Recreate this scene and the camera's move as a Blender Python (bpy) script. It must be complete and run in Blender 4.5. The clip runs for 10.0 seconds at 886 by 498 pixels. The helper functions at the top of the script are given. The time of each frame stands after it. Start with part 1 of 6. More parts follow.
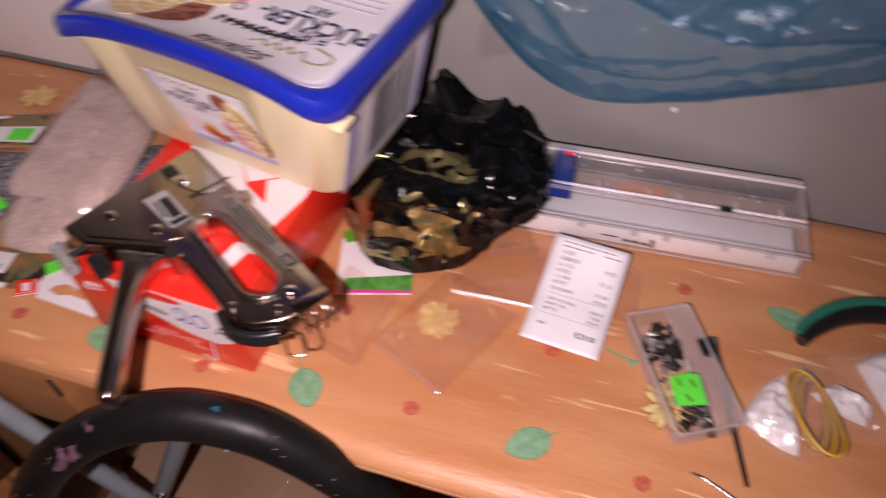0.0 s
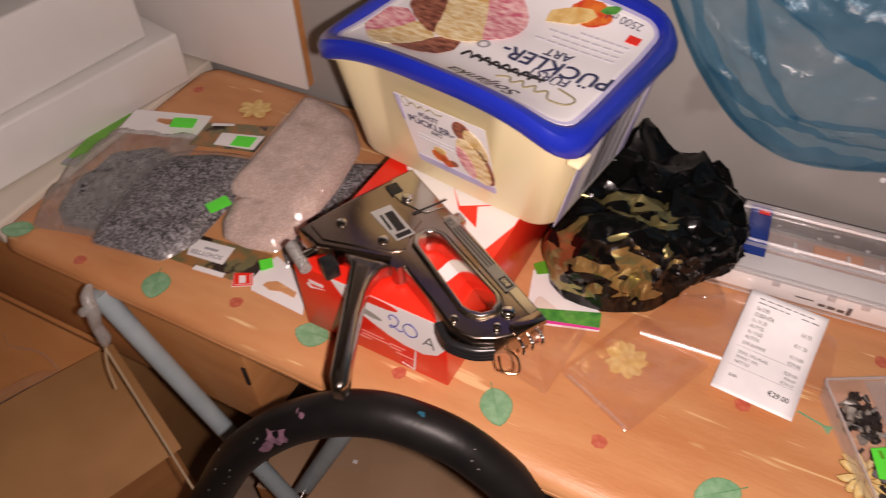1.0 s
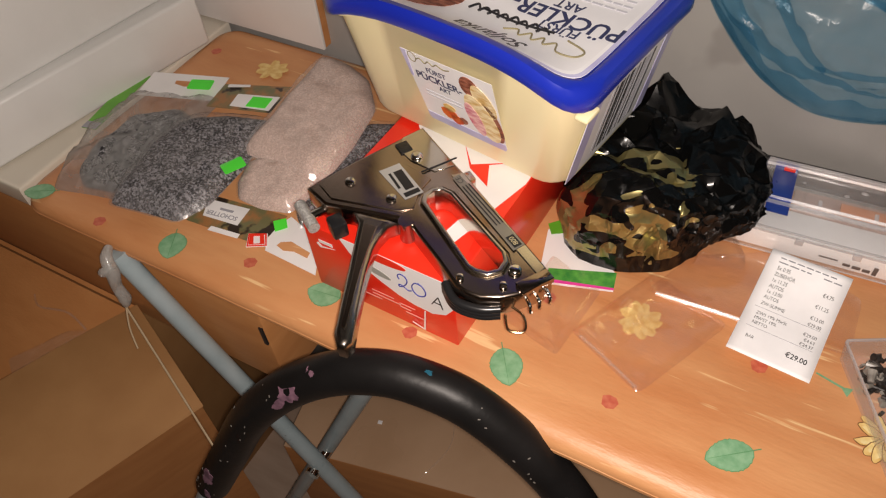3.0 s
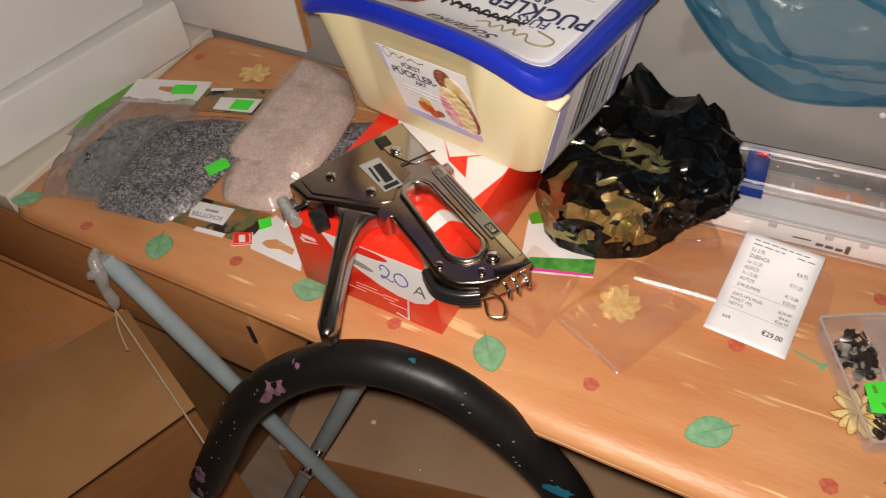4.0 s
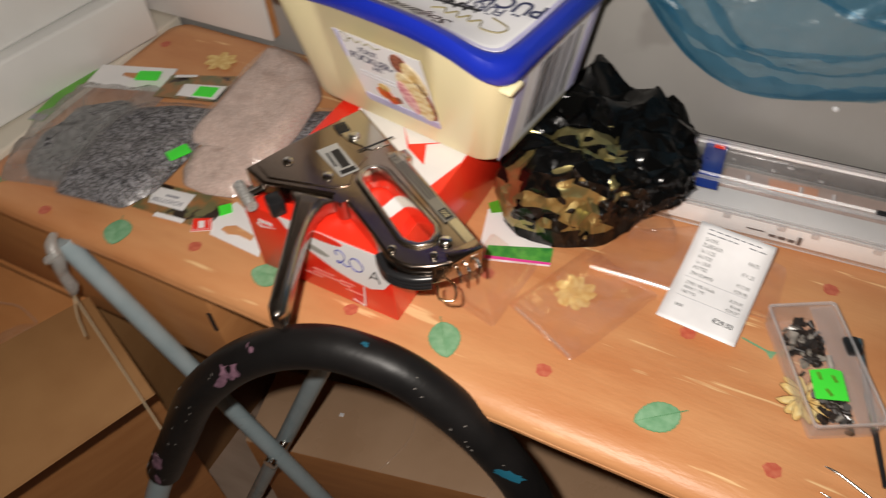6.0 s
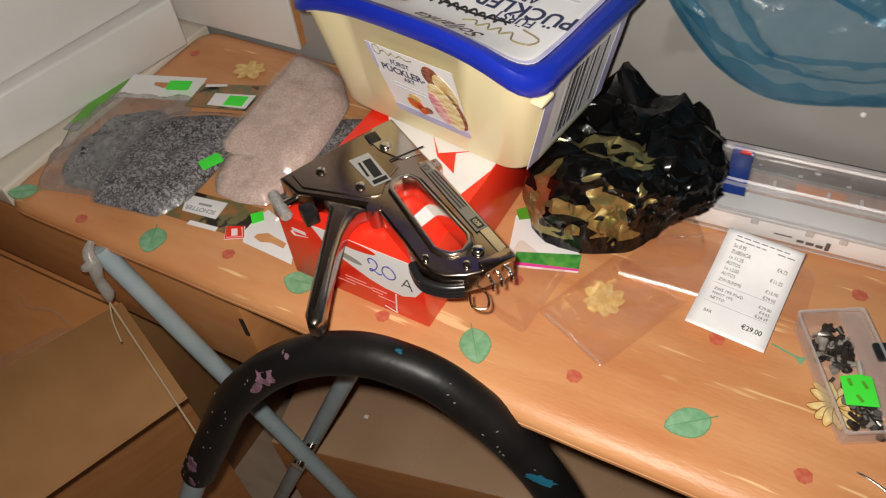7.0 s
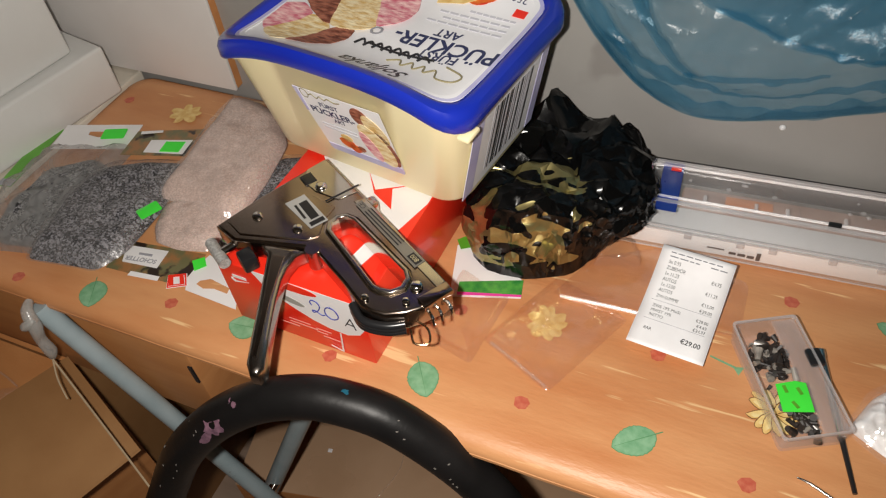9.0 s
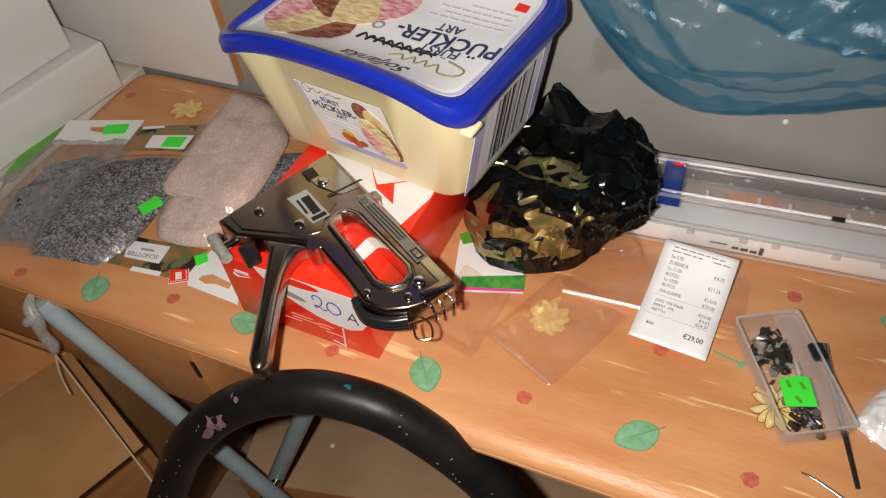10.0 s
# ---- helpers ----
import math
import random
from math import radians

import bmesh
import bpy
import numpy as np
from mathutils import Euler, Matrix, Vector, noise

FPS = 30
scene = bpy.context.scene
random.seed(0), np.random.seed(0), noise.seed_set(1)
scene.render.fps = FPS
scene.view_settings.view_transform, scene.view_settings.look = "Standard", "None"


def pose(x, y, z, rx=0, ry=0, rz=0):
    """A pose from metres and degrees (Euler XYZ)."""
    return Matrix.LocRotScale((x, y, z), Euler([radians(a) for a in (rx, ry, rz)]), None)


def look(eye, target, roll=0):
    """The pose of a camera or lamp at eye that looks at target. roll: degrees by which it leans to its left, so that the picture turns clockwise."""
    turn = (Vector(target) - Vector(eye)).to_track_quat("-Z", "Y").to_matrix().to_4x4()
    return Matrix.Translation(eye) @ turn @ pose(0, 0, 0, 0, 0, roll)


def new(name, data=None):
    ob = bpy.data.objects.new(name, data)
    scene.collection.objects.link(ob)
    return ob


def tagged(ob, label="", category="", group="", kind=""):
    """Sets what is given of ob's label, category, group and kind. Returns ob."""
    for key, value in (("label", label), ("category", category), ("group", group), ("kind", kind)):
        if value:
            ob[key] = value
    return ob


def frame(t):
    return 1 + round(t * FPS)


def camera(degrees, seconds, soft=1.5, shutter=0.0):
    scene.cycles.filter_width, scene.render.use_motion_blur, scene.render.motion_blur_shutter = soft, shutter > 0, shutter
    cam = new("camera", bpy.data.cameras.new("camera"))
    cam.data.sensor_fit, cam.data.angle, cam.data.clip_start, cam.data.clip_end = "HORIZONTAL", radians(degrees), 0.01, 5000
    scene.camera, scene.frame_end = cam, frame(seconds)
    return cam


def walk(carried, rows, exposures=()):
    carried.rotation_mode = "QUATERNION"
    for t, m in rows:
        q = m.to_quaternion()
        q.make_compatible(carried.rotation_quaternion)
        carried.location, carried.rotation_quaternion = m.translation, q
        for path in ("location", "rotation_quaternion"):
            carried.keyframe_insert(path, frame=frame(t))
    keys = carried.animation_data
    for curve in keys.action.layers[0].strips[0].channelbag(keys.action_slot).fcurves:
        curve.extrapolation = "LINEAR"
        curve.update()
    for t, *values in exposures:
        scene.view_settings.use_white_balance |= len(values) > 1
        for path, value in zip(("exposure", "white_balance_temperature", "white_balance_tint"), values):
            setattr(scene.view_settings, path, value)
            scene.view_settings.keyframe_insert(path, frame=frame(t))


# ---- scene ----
from mathutils.geometry import delaunay_2d_cdt

cam = camera(62.0, 10.0, soft=1.2, shutter=0.5)
PATH = [
    (0, (0.049, 0.109, 1.32), (-0.082, 1.379, -0.219), -0.9),
    (0.5, (-0.016, 0.085, 1.331), (-0.334, 1.389, -0.151), -1.3),
    (1, (-0.029, 0.072, 1.334), (-0.419, 1.383, -0.125), -2.1),
    (1.5, (-0.052, 0.059, 1.337), (-0.579, 1.326, -0.119), -2.7),
    (2, (-0.026, 0.066, 1.336), (-0.487, 1.345, -0.131), -2.8),
    (2.2, (-0.019, 0.071, 1.323), (-0.479, 1.296, -0.189), -3.3),
    (3.5, (-0.006, 0.078, 1.326), (-0.476, 1.298, -0.187), -6.7),
    (4, (0.005, 0.065, 1.324), (-0.455, 1.3, -0.18), -6.8),
    (4.5, (0.025, 0.069, 1.326), (-0.395, 1.315, -0.181), -7.7),
    (5, (0.031, 0.071, 1.319), (-0.363, 1.305, -0.205), -6.5),
    (5.5, (0.035, 0.071, 1.319), (-0.316, 1.321, -0.203), -5.8),
    (6, (0.027, 0.061, 1.317), (-0.39, 1.309, -0.189), -4.7),
    (6.2, (0.013, 0.051, 1.324), (-0.455, 1.294, -0.172), -4.3),
    (7.5, (0.018, 0.065, 1.331), (-0.422, 1.298, -0.181), -7.2),
    (8, (0.018, 0.07, 1.337), (-0.407, 1.327, -0.16), -7.1),
    (8.5, (0.034, 0.069, 1.342), (-0.323, 1.366, -0.139), -6.8),
    (9, (0.034, 0.068, 1.34), (-0.334, 1.36, -0.141), -6.9),
    (9.5, (0.03, 0.07, 1.34), (-0.355, 1.347, -0.15), -7.1),
    (10, (0.033, 0.068, 1.339), (-0.337, 1.351, -0.15), -7.1),
]
EXPOSURES = [(0, -0.08, 6500, 42), (0.5, -0.06, 6800, 34), (1.0, -0.05, 7000, 30), (1.5, 0.02, 7150, 28), (2.5, 0.0, 6950, 20), (4.5, 0.02, 6600, 14), (7.5, 0.02, 6450, 10), (9, 0.03, 6400, 10), (10, 0.03, 6400, 10)]
walk(cam, [(t, look(eye, target, roll)) for t, eye, target, roll in PATH], EXPOSURES)

# ---- light: the torch beside the lens, in a closed room ----
world = bpy.data.worlds.new("world")
scene.world = world
world.use_nodes = True
world.node_tree.nodes["Background"].inputs[0].default_value = (1.0, 0.86, 0.7, 1)
world.node_tree.nodes["Background"].inputs[1].default_value = 0.001


def torch():
    data = bpy.data.lights.new("torch", "SPOT")
    data.energy, data.color = 16.5, (1.0, 0.93, 0.84)
    data.spot_size, data.spot_blend, data.shadow_soft_size = radians(160), 0.9, 0.006
    ob = new("torch", data)
    ob.matrix_world = look((-0.005, 0.075, 1.325), (-0.28, 0.43, 0.72))
    return ob


torch()


# ---- materials ----
def material(name, colour, rough=0.5, metal=0.0, second=None, scale=40.0, stretch=(1, 1, 1), detail=6.0, span=(0.35, 0.65),
             bump=0.0, bump_scale=300.0, coat=0.0, speckle=None, speckle_scale=120.0, speckle_at=0.62, speckle_stretch=(1, 1, 1), rough_var=0.08, sheen=0.0, spec=0.5, sub=0.0):
    """Principled surface: base colour drifting to a second one, optional speckles, fine relief."""
    m = bpy.data.materials.new(name)
    m.use_nodes = True
    nt = m.node_tree
    b = nt.nodes["Principled BSDF"]
    link = nt.links.new
    co = nt.nodes.new("ShaderNodeTexCoord")
    mp = nt.nodes.new("ShaderNodeMapping")
    mp.inputs["Scale"].default_value = stretch
    link(co.outputs["Object"], mp.inputs["Vector"])
    n1 = nt.nodes.new("ShaderNodeTexNoise")
    n1.inputs["Scale"].default_value, n1.inputs["Detail"].default_value = scale, detail
    link(mp.outputs[0], n1.inputs["Vector"])
    ramp = nt.nodes.new("ShaderNodeValToRGB")
    ramp.color_ramp.elements[0].position, ramp.color_ramp.elements[1].position = span
    ramp.color_ramp.elements[0].color = (*colour, 1)
    ramp.color_ramp.elements[1].color = (*(second or [min(1, c * 1.12) for c in colour]), 1)
    link(n1.outputs["Fac"], ramp.inputs[0])
    out = ramp.outputs[0]
    if speckle:
        n2 = nt.nodes.new("ShaderNodeTexNoise")
        n2.inputs["Scale"].default_value, n2.inputs["Detail"].default_value = speckle_scale, 3
        mp2 = nt.nodes.new("ShaderNodeMapping")
        mp2.inputs["Scale"].default_value = speckle_stretch
        link(co.outputs["Object"], mp2.inputs["Vector"])
        link(mp2.outputs[0], n2.inputs["Vector"])
        r2 = nt.nodes.new("ShaderNodeValToRGB")
        r2.color_ramp.elements[0].position, r2.color_ramp.elements[1].position = speckle_at, speckle_at + 0.04
        link(n2.outputs["Fac"], r2.inputs[0])
        mix = nt.nodes.new("ShaderNodeMix")
        mix.data_type = "RGBA"
        link(r2.outputs[0], mix.inputs["Factor"])
        link(out, mix.inputs["A"])
        mix.inputs["B"].default_value = (*speckle, 1)
        out = mix.outputs["Result"]
    link(out, b.inputs["Base Color"])
    b.inputs["Metallic"].default_value = metal
    b.inputs["Coat Weight"].default_value = coat
    b.inputs["Coat Roughness"].default_value = 0.08
    b.inputs["Specular IOR Level"].default_value = spec
    mr = nt.nodes.new("ShaderNodeMapRange")
    mr.inputs["To Min"].default_value, mr.inputs["To Max"].default_value = max(0.02, rough - rough_var), min(1, rough + rough_var)
    link(n1.outputs["Fac"], mr.inputs["Value"])
    link(mr.outputs[0], b.inputs["Roughness"])
    if bump:
        n3 = nt.nodes.new("ShaderNodeTexNoise")
        n3.inputs["Scale"].default_value, n3.inputs["Detail"].default_value = bump_scale, 4
        link(mp.outputs[0], n3.inputs["Vector"])
        bp = nt.nodes.new("ShaderNodeBump")
        bp.inputs["Strength"].default_value, bp.inputs["Distance"].default_value = bump, 0.002
        link(n3.outputs["Fac"], bp.inputs["Height"])
        link(bp.outputs[0], b.inputs["Normal"])
    return m


def film(name, colour=(1, 1, 1), clear=0.8, rough=0.12, body=(0.8, 0.8, 0.8), bump=0.3, bump_scale=60.0, gloss=0.12, vary=0.0, vary_scale=14.0):
    """Thin plastic film: mostly see-through, a little milky, glossy on its creases."""
    m = bpy.data.materials.new(name)
    m.use_nodes = True
    nt = m.node_tree
    link = nt.links.new
    for n in list(nt.nodes):
        if n.type != "OUTPUT_MATERIAL":
            nt.nodes.remove(n)
    outp = nt.nodes["Material Output"]
    co = nt.nodes.new("ShaderNodeTexCoord")
    n3 = nt.nodes.new("ShaderNodeTexNoise")
    n3.inputs["Scale"].default_value, n3.inputs["Detail"].default_value = bump_scale, 3
    link(co.outputs["Object"], n3.inputs["Vector"])
    bp = nt.nodes.new("ShaderNodeBump")
    bp.inputs["Strength"].default_value, bp.inputs["Distance"].default_value = bump, 0.004
    link(n3.outputs["Fac"], bp.inputs["Height"])
    tr = nt.nodes.new("ShaderNodeBsdfTransparent")
    tr.inputs[0].default_value = (*colour, 1)
    di = nt.nodes.new("ShaderNodeBsdfDiffuse")
    di.inputs[0].default_value = (*body, 1)
    tl = nt.nodes.new("ShaderNodeBsdfTranslucent")
    tl.inputs[0].default_value = (*body, 1)
    gl = nt.nodes.new("ShaderNodeBsdfGlossy")
    gl.inputs["Roughness"].default_value = rough
    link(bp.outputs[0], gl.inputs["Normal"])
    link(bp.outputs[0], di.inputs["Normal"])
    m0, m1 = [nt.nodes.new("ShaderNodeMixShader") for _ in range(2)]
    m0.inputs[0].default_value = 0.5
    link(di.outputs[0], m0.inputs[1])
    link(tl.outputs[0], m0.inputs[2])
    m1.inputs[0].default_value = clear
    if vary:
        cloud = nt.nodes.new("ShaderNodeTexNoise")
        cloud.inputs["Scale"].default_value, cloud.inputs["Detail"].default_value, cloud.inputs["Distortion"].default_value = vary_scale, 6, 0.8
        link(co.outputs["Object"], cloud.inputs["Vector"])
        span = nt.nodes.new("ShaderNodeMapRange")
        span.inputs["From Min"].default_value, span.inputs["From Max"].default_value = 0.3, 0.7
        span.inputs["To Min"].default_value, span.inputs["To Max"].default_value = clear - vary, min(0.97, clear + vary)
        link(cloud.outputs["Fac"], span.inputs["Value"])
        link(span.outputs[0], m1.inputs[0])
    link(m0.outputs[0], m1.inputs[1])
    link(tr.outputs[0], m1.inputs[2])
    gl.inputs["Color"].default_value = (gloss, gloss, gloss, 1)
    add = nt.nodes.new("ShaderNodeAddShader")
    link(m1.outputs[0], add.inputs[0])
    link(gl.outputs[0], add.inputs[1])
    link(add.outputs[0], outp.inputs["Surface"])
    return m


def two_tone(name, black, gold):
    """Glossy black film with a camouflage print of gold foil on its lower front."""
    m = material(name, black, 0.13, bump=0.06, bump_scale=140, spec=0.22)
    nt = m.node_tree
    b = nt.nodes["Principled BSDF"]
    link = nt.links.new

    def math_node(op, a, c):
        n = nt.nodes.new("ShaderNodeMath")
        n.operation = op
        for k, v in enumerate((a, c)):
            if isinstance(v, (int, float)):
                n.inputs[k].default_value = v
            else:
                link(v, n.inputs[k])
        return n.outputs[0]
    co = nt.nodes.new("ShaderNodeTexCoord")
    sep = nt.nodes.new("ShaderNodeSeparateXYZ")
    link(co.outputs["Object"], sep.inputs[0])
    mp = nt.nodes.new("ShaderNodeMapping")
    mp.inputs["Rotation"].default_value = (0, 0, radians(-28))
    mp.inputs["Scale"].default_value = (0.7, 1.5, 1.3)
    link(co.outputs["Object"], mp.inputs["Vector"])
    n = nt.nodes.new("ShaderNodeTexNoise")
    n.inputs["Scale"].default_value, n.inputs["Detail"].default_value, n.inputs["Distortion"].default_value = 31, 1.5, 0.7
    link(mp.outputs[0], n.inputs["Vector"])
    east = math_node("MAXIMUM", math_node("MULTIPLY", math_node("SUBTRACT", sep.outputs["X"], 0.004), 12.0), 0.0)
    back = math_node("MAXIMUM", math_node("MULTIPLY", math_node("SUBTRACT", sep.outputs["Y"], -0.012), 6.0), 0.0)
    low = math_node("MAXIMUM", math_node("MULTIPLY", math_node("SUBTRACT", 0.022, sep.outputs["Z"]), 9.0), 0.0)
    cut = math_node("LESS_THAN", math_node("ADD", n.outputs["Fac"], math_node("ADD", math_node("ADD", east, back), low)), 0.475)
    grain = nt.nodes.new("ShaderNodeTexNoise")
    grain.inputs["Scale"].default_value = 60
    link(co.outputs["Object"], grain.inputs["Vector"])
    foil = nt.nodes.new("ShaderNodeMix")
    foil.data_type = "RGBA"
    link(grain.outputs["Fac"], foil.inputs["Factor"])
    foil.inputs["A"].default_value, foil.inputs["B"].default_value = (*[c * 0.8 for c in gold], 1), (*[c * 1.2 for c in gold], 1)
    mix = nt.nodes.new("ShaderNodeMix")
    mix.data_type = "RGBA"
    link(cut, mix.inputs["Factor"])
    mix.inputs["A"].default_value = (*black, 1)
    link(foil.outputs["Result"], mix.inputs["B"])
    link(mix.outputs["Result"], b.inputs["Base Color"])
    link(math_node("MULTIPLY", cut, 0.85), b.inputs["Metallic"])
    link(math_node("MULTIPLY_ADD", cut, 0.16), b.inputs["Roughness"])
    b.inputs["Roughness"].links[0].from_node.inputs[2].default_value = 0.19
    return m


def granules(name, dark, light, scale, rough=0.6, coat=0.0):
    """Loose grit: every grain with its own shade and relief."""
    m = material(name, dark, rough, coat=coat)
    nt = m.node_tree
    b = nt.nodes["Principled BSDF"]
    co = nt.nodes.new("ShaderNodeTexCoord")
    v = nt.nodes.new("ShaderNodeTexVoronoi")
    v.inputs["Scale"].default_value = scale
    nt.links.new(co.outputs["Object"], v.inputs["Vector"])
    s = nt.nodes.new("ShaderNodeSeparateColor")
    nt.links.new(v.outputs["Color"], s.inputs[0])
    big = nt.nodes.new("ShaderNodeTexNoise")
    big.inputs["Scale"].default_value = 35
    nt.links.new(co.outputs["Object"], big.inputs["Vector"])
    mul = nt.nodes.new("ShaderNodeMath")
    mul.operation = "MULTIPLY_ADD"
    nt.links.new(big.outputs["Fac"], mul.inputs[0])
    mul.inputs[1].default_value = 0.22
    nt.links.new(s.outputs[0], mul.inputs[2])
    r = nt.nodes.new("ShaderNodeValToRGB")
    r.color_ramp.elements[0].position, r.color_ramp.elements[1].position = 0.45, 1.0
    r.color_ramp.elements[0].color, r.color_ramp.elements[1].color = (*dark, 1), (*light, 1)
    nt.links.new(mul.outputs[0], r.inputs[0])
    nt.links.new(r.outputs[0], b.inputs["Base Color"])
    bp = nt.nodes.new("ShaderNodeBump")
    bp.inputs["Strength"].default_value, bp.inputs["Distance"].default_value = 0.35, 0.001
    bp.invert = True
    nt.links.new(v.outputs["Distance"], bp.inputs["Height"])
    nt.links.new(bp.outputs[0], b.inputs["Normal"])
    return m


CLOTH = material("orange_wax_cloth", (0.53, 0.215, 0.082), 0.44, second=(0.66, 0.33, 0.145), scale=9, stretch=(1, 4, 1), detail=10,
                 span=(0.3, 0.74), bump=0.22, bump_scale=75, speckle=(0.80, 0.52, 0.26), speckle_scale=9, speckle_at=0.655, speckle_stretch=(1, 12, 1))
LEAF = material("leaf_print", (0.14, 0.33, 0.17), 0.5, second=(0.24, 0.44, 0.26), scale=130, bump=0.05)
LEAF_LINE = material("leaf_outline", (0.10, 0.26, 0.12), 0.45, scale=300)
RED_PRINT = material("red_print", (0.46, 0.085, 0.05), 0.45, second=(0.56, 0.16, 0.09), scale=200)
YELLOW_PRINT = material("yellow_print", (0.62, 0.35, 0.09), 0.45, second=(0.78, 0.58, 0.24), scale=120, detail=8, span=(0.3, 0.62))
PALE_YELLOW = material("pale_yellow_print", (0.80, 0.66, 0.34), 0.45, second=(0.72, 0.52, 0.20), scale=150)
BROWN_LINE = material("brown_outline", (0.16, 0.07, 0.02), 0.5)
STEEL_PAINT = material("grey_painted_tube", (0.30, 0.375, 0.40), 0.30, second=(0.36, 0.43, 0.455), scale=30, bump=0.05, speckle=(0.15, 0.14, 0.13), speckle_scale=60, speckle_at=0.74)
DARK_STEEL = material("dark_steel", (0.06, 0.06, 0.06), 0.4, metal=0.5)
WALL = material("grey_wall_paint", (0.30, 0.287, 0.273), 0.34, second=(0.366, 0.352, 0.334), scale=5, bump=0.04, bump_scale=200, speckle=(0.28, 0.265, 0.25), speckle_scale=9, speckle_at=0.66)
ROOM = material("cream_bounce_wall", (0.62, 0.56, 0.48), 0.8, scale=4)
FLOOR = material("beige_floor", (0.44, 0.315, 0.235), 0.4, second=(0.53, 0.395, 0.305), scale=6, stretch=(1, 6, 1), bump=0.05)
CARD = material("brown_cardboard", (0.49, 0.205, 0.068), 0.6, second=(0.55, 0.245, 0.086), scale=12, stretch=(1, 1, 6), bump=0.15, bump_scale=150)
CARD_TAN = material("tan_cardboard", (0.31, 0.153, 0.056), 0.65, second=(0.355, 0.184, 0.070), scale=14, bump=0.12, bump_scale=120)
TOP_SHEET = material("tan_glossy_sheet", (0.50, 0.315, 0.19), 0.28, second=(0.58, 0.38, 0.24), scale=7, bump=0.1, bump_scale=40, coat=0.2)
FOAM = material("white_foam", (0.62, 0.62, 0.60), 0.36, second=(0.68, 0.68, 0.66), scale=8, bump=0.1, bump_scale=110)
PANEL = material("white_board", (0.74, 0.71, 0.69), 0.5, second=(0.78, 0.76, 0.74), scale=10)
BEIGE = material("beige_laminate", (0.60, 0.55, 0.46), 0.35, second=(0.66, 0.61, 0.52), scale=9)
CREAM = material("cream_plastic", (0.89, 0.79, 0.48), 0.32, second=(0.91, 0.815, 0.51), scale=6, coat=0.05)
BLUE = material("blue_plastic", (0.008, 0.022, 0.34), 0.3, second=(0.012, 0.03, 0.40), scale=9, coat=0.3)
WHITE = material("white_print", (0.78, 0.78, 0.80), 0.35, scale=15, coat=0.2)
LILAC = material("lilac_print", (0.42, 0.40, 0.66), 0.35, second=(0.56, 0.55, 0.76), scale=30)
NAVY = material("navy_ink", (0.02, 0.028, 0.09), 0.4)
PALE_INK = material("pale_ink", (0.55, 0.55, 0.60))
GREY_INK = material("grey_ink", (0.30, 0.30, 0.33), 0.5)
BLACK_INK = material("black_ink", (0.012, 0.012, 0.014), 0.4)
OLIVE_INK = material("bronze_ink", (0.22, 0.19, 0.10), 0.4)
BLUE_INK = material("blue_pen", (0.02, 0.03, 0.28), 0.5)
PINK_ICE = material("pink_ice_cream", (0.60, 0.12, 0.19), 0.45, second=(0.90, 0.58, 0.56), scale=95, stretch=(1, 2.6, 1), span=(0.36, 0.62), bump=0.4, bump_scale=220)
VANILLA = material("vanilla_ice_cream", (0.66, 0.42, 0.14), 0.45, second=(0.90, 0.78, 0.50), scale=95, stretch=(1, 2.6, 1), span=(0.36, 0.62), bump=0.4, bump_scale=220)
CHOCOLATE = material("chocolate_ice_cream", (0.12, 0.022, 0.01), 0.45, second=(0.42, 0.15, 0.09), scale=95, stretch=(1, 2.6, 1), span=(0.36, 0.62), bump=0.4, bump_scale=220)
BERRY = material("berry_red", (0.62, 0.04, 0.015), 0.35, second=(0.75, 0.20, 0.03), scale=120)
RED_BOX = material("red_card", (0.80, 0.024, 0.010), 0.32, second=(0.86, 0.036, 0.014), scale=12, coat=0.25, bump=0.03)
WHITE_BOX = material("white_card", (0.76, 0.75, 0.75), 0.4, scale=12, coat=0.15)
GREY_SOLE = material("grey_sole_print", (0.30, 0.30, 0.27), 0.5)
CHROME = material("chromed_steel", (0.60, 0.56, 0.49), 0.20, metal=1.0, second=(0.70, 0.66, 0.58), scale=12, bump=0.02, bump_scale=60)
# Chrome toned down and browned to stand in for dark room reflections.
CHROME_DARK = material("dark_reflection_steel", (0.38, 0.305, 0.255), 0.19, metal=1.0, second=(0.43, 0.355, 0.30), scale=25, bump=0.03)
BRUSHED = material("brushed_steel", (0.40, 0.35, 0.31), 0.24, metal=1.0, second=(0.48, 0.43, 0.38), scale=20, bump=0.03, bump_scale=90)
BRIGHT = material("bright_steel", (0.75, 0.74, 0.70), 0.14, metal=1.0)
COPPER = material("copper_wire", (0.65, 0.42, 0.25), 0.25, metal=1.0)
BLACK_PLASTIC = material("black_plastic", (0.013, 0.013, 0.014), 0.3)
SCREW = material("blackened_screws", (0.016, 0.013, 0.012), 0.5, second=(0.035, 0.026, 0.022), scale=200)
RUBBER = material("black_foam_grip", (0.007, 0.0065, 0.0065), 0.42, second=(0.010, 0.009, 0.009), scale=30, bump=0.12, bump_scale=120, spec=0.28)
DUST = material("pale_chips", (0.16, 0.145, 0.13), 0.7)
SCUFF = material("purple_scuff", (0.25, 0.13, 0.18), 0.6, second=(0.10, 0.05, 0.075), scale=150)
KNURL = material("knurled_steel", (0.80, 0.80, 0.78), 0.42, metal=0.75, second=(0.55, 0.55, 0.53), scale=600, bump=0.8, bump_scale=900)
TEAL = material("teal_paint", (0.01, 0.09, 0.14), 0.4, scale=60)
GREEN_RUBBER = material("green_rubber", (0.01, 0.16, 0.11), 0.35)
TAG = material("neon_green_paper", (0.06, 0.78, 0.05), 0.5, scale=20)
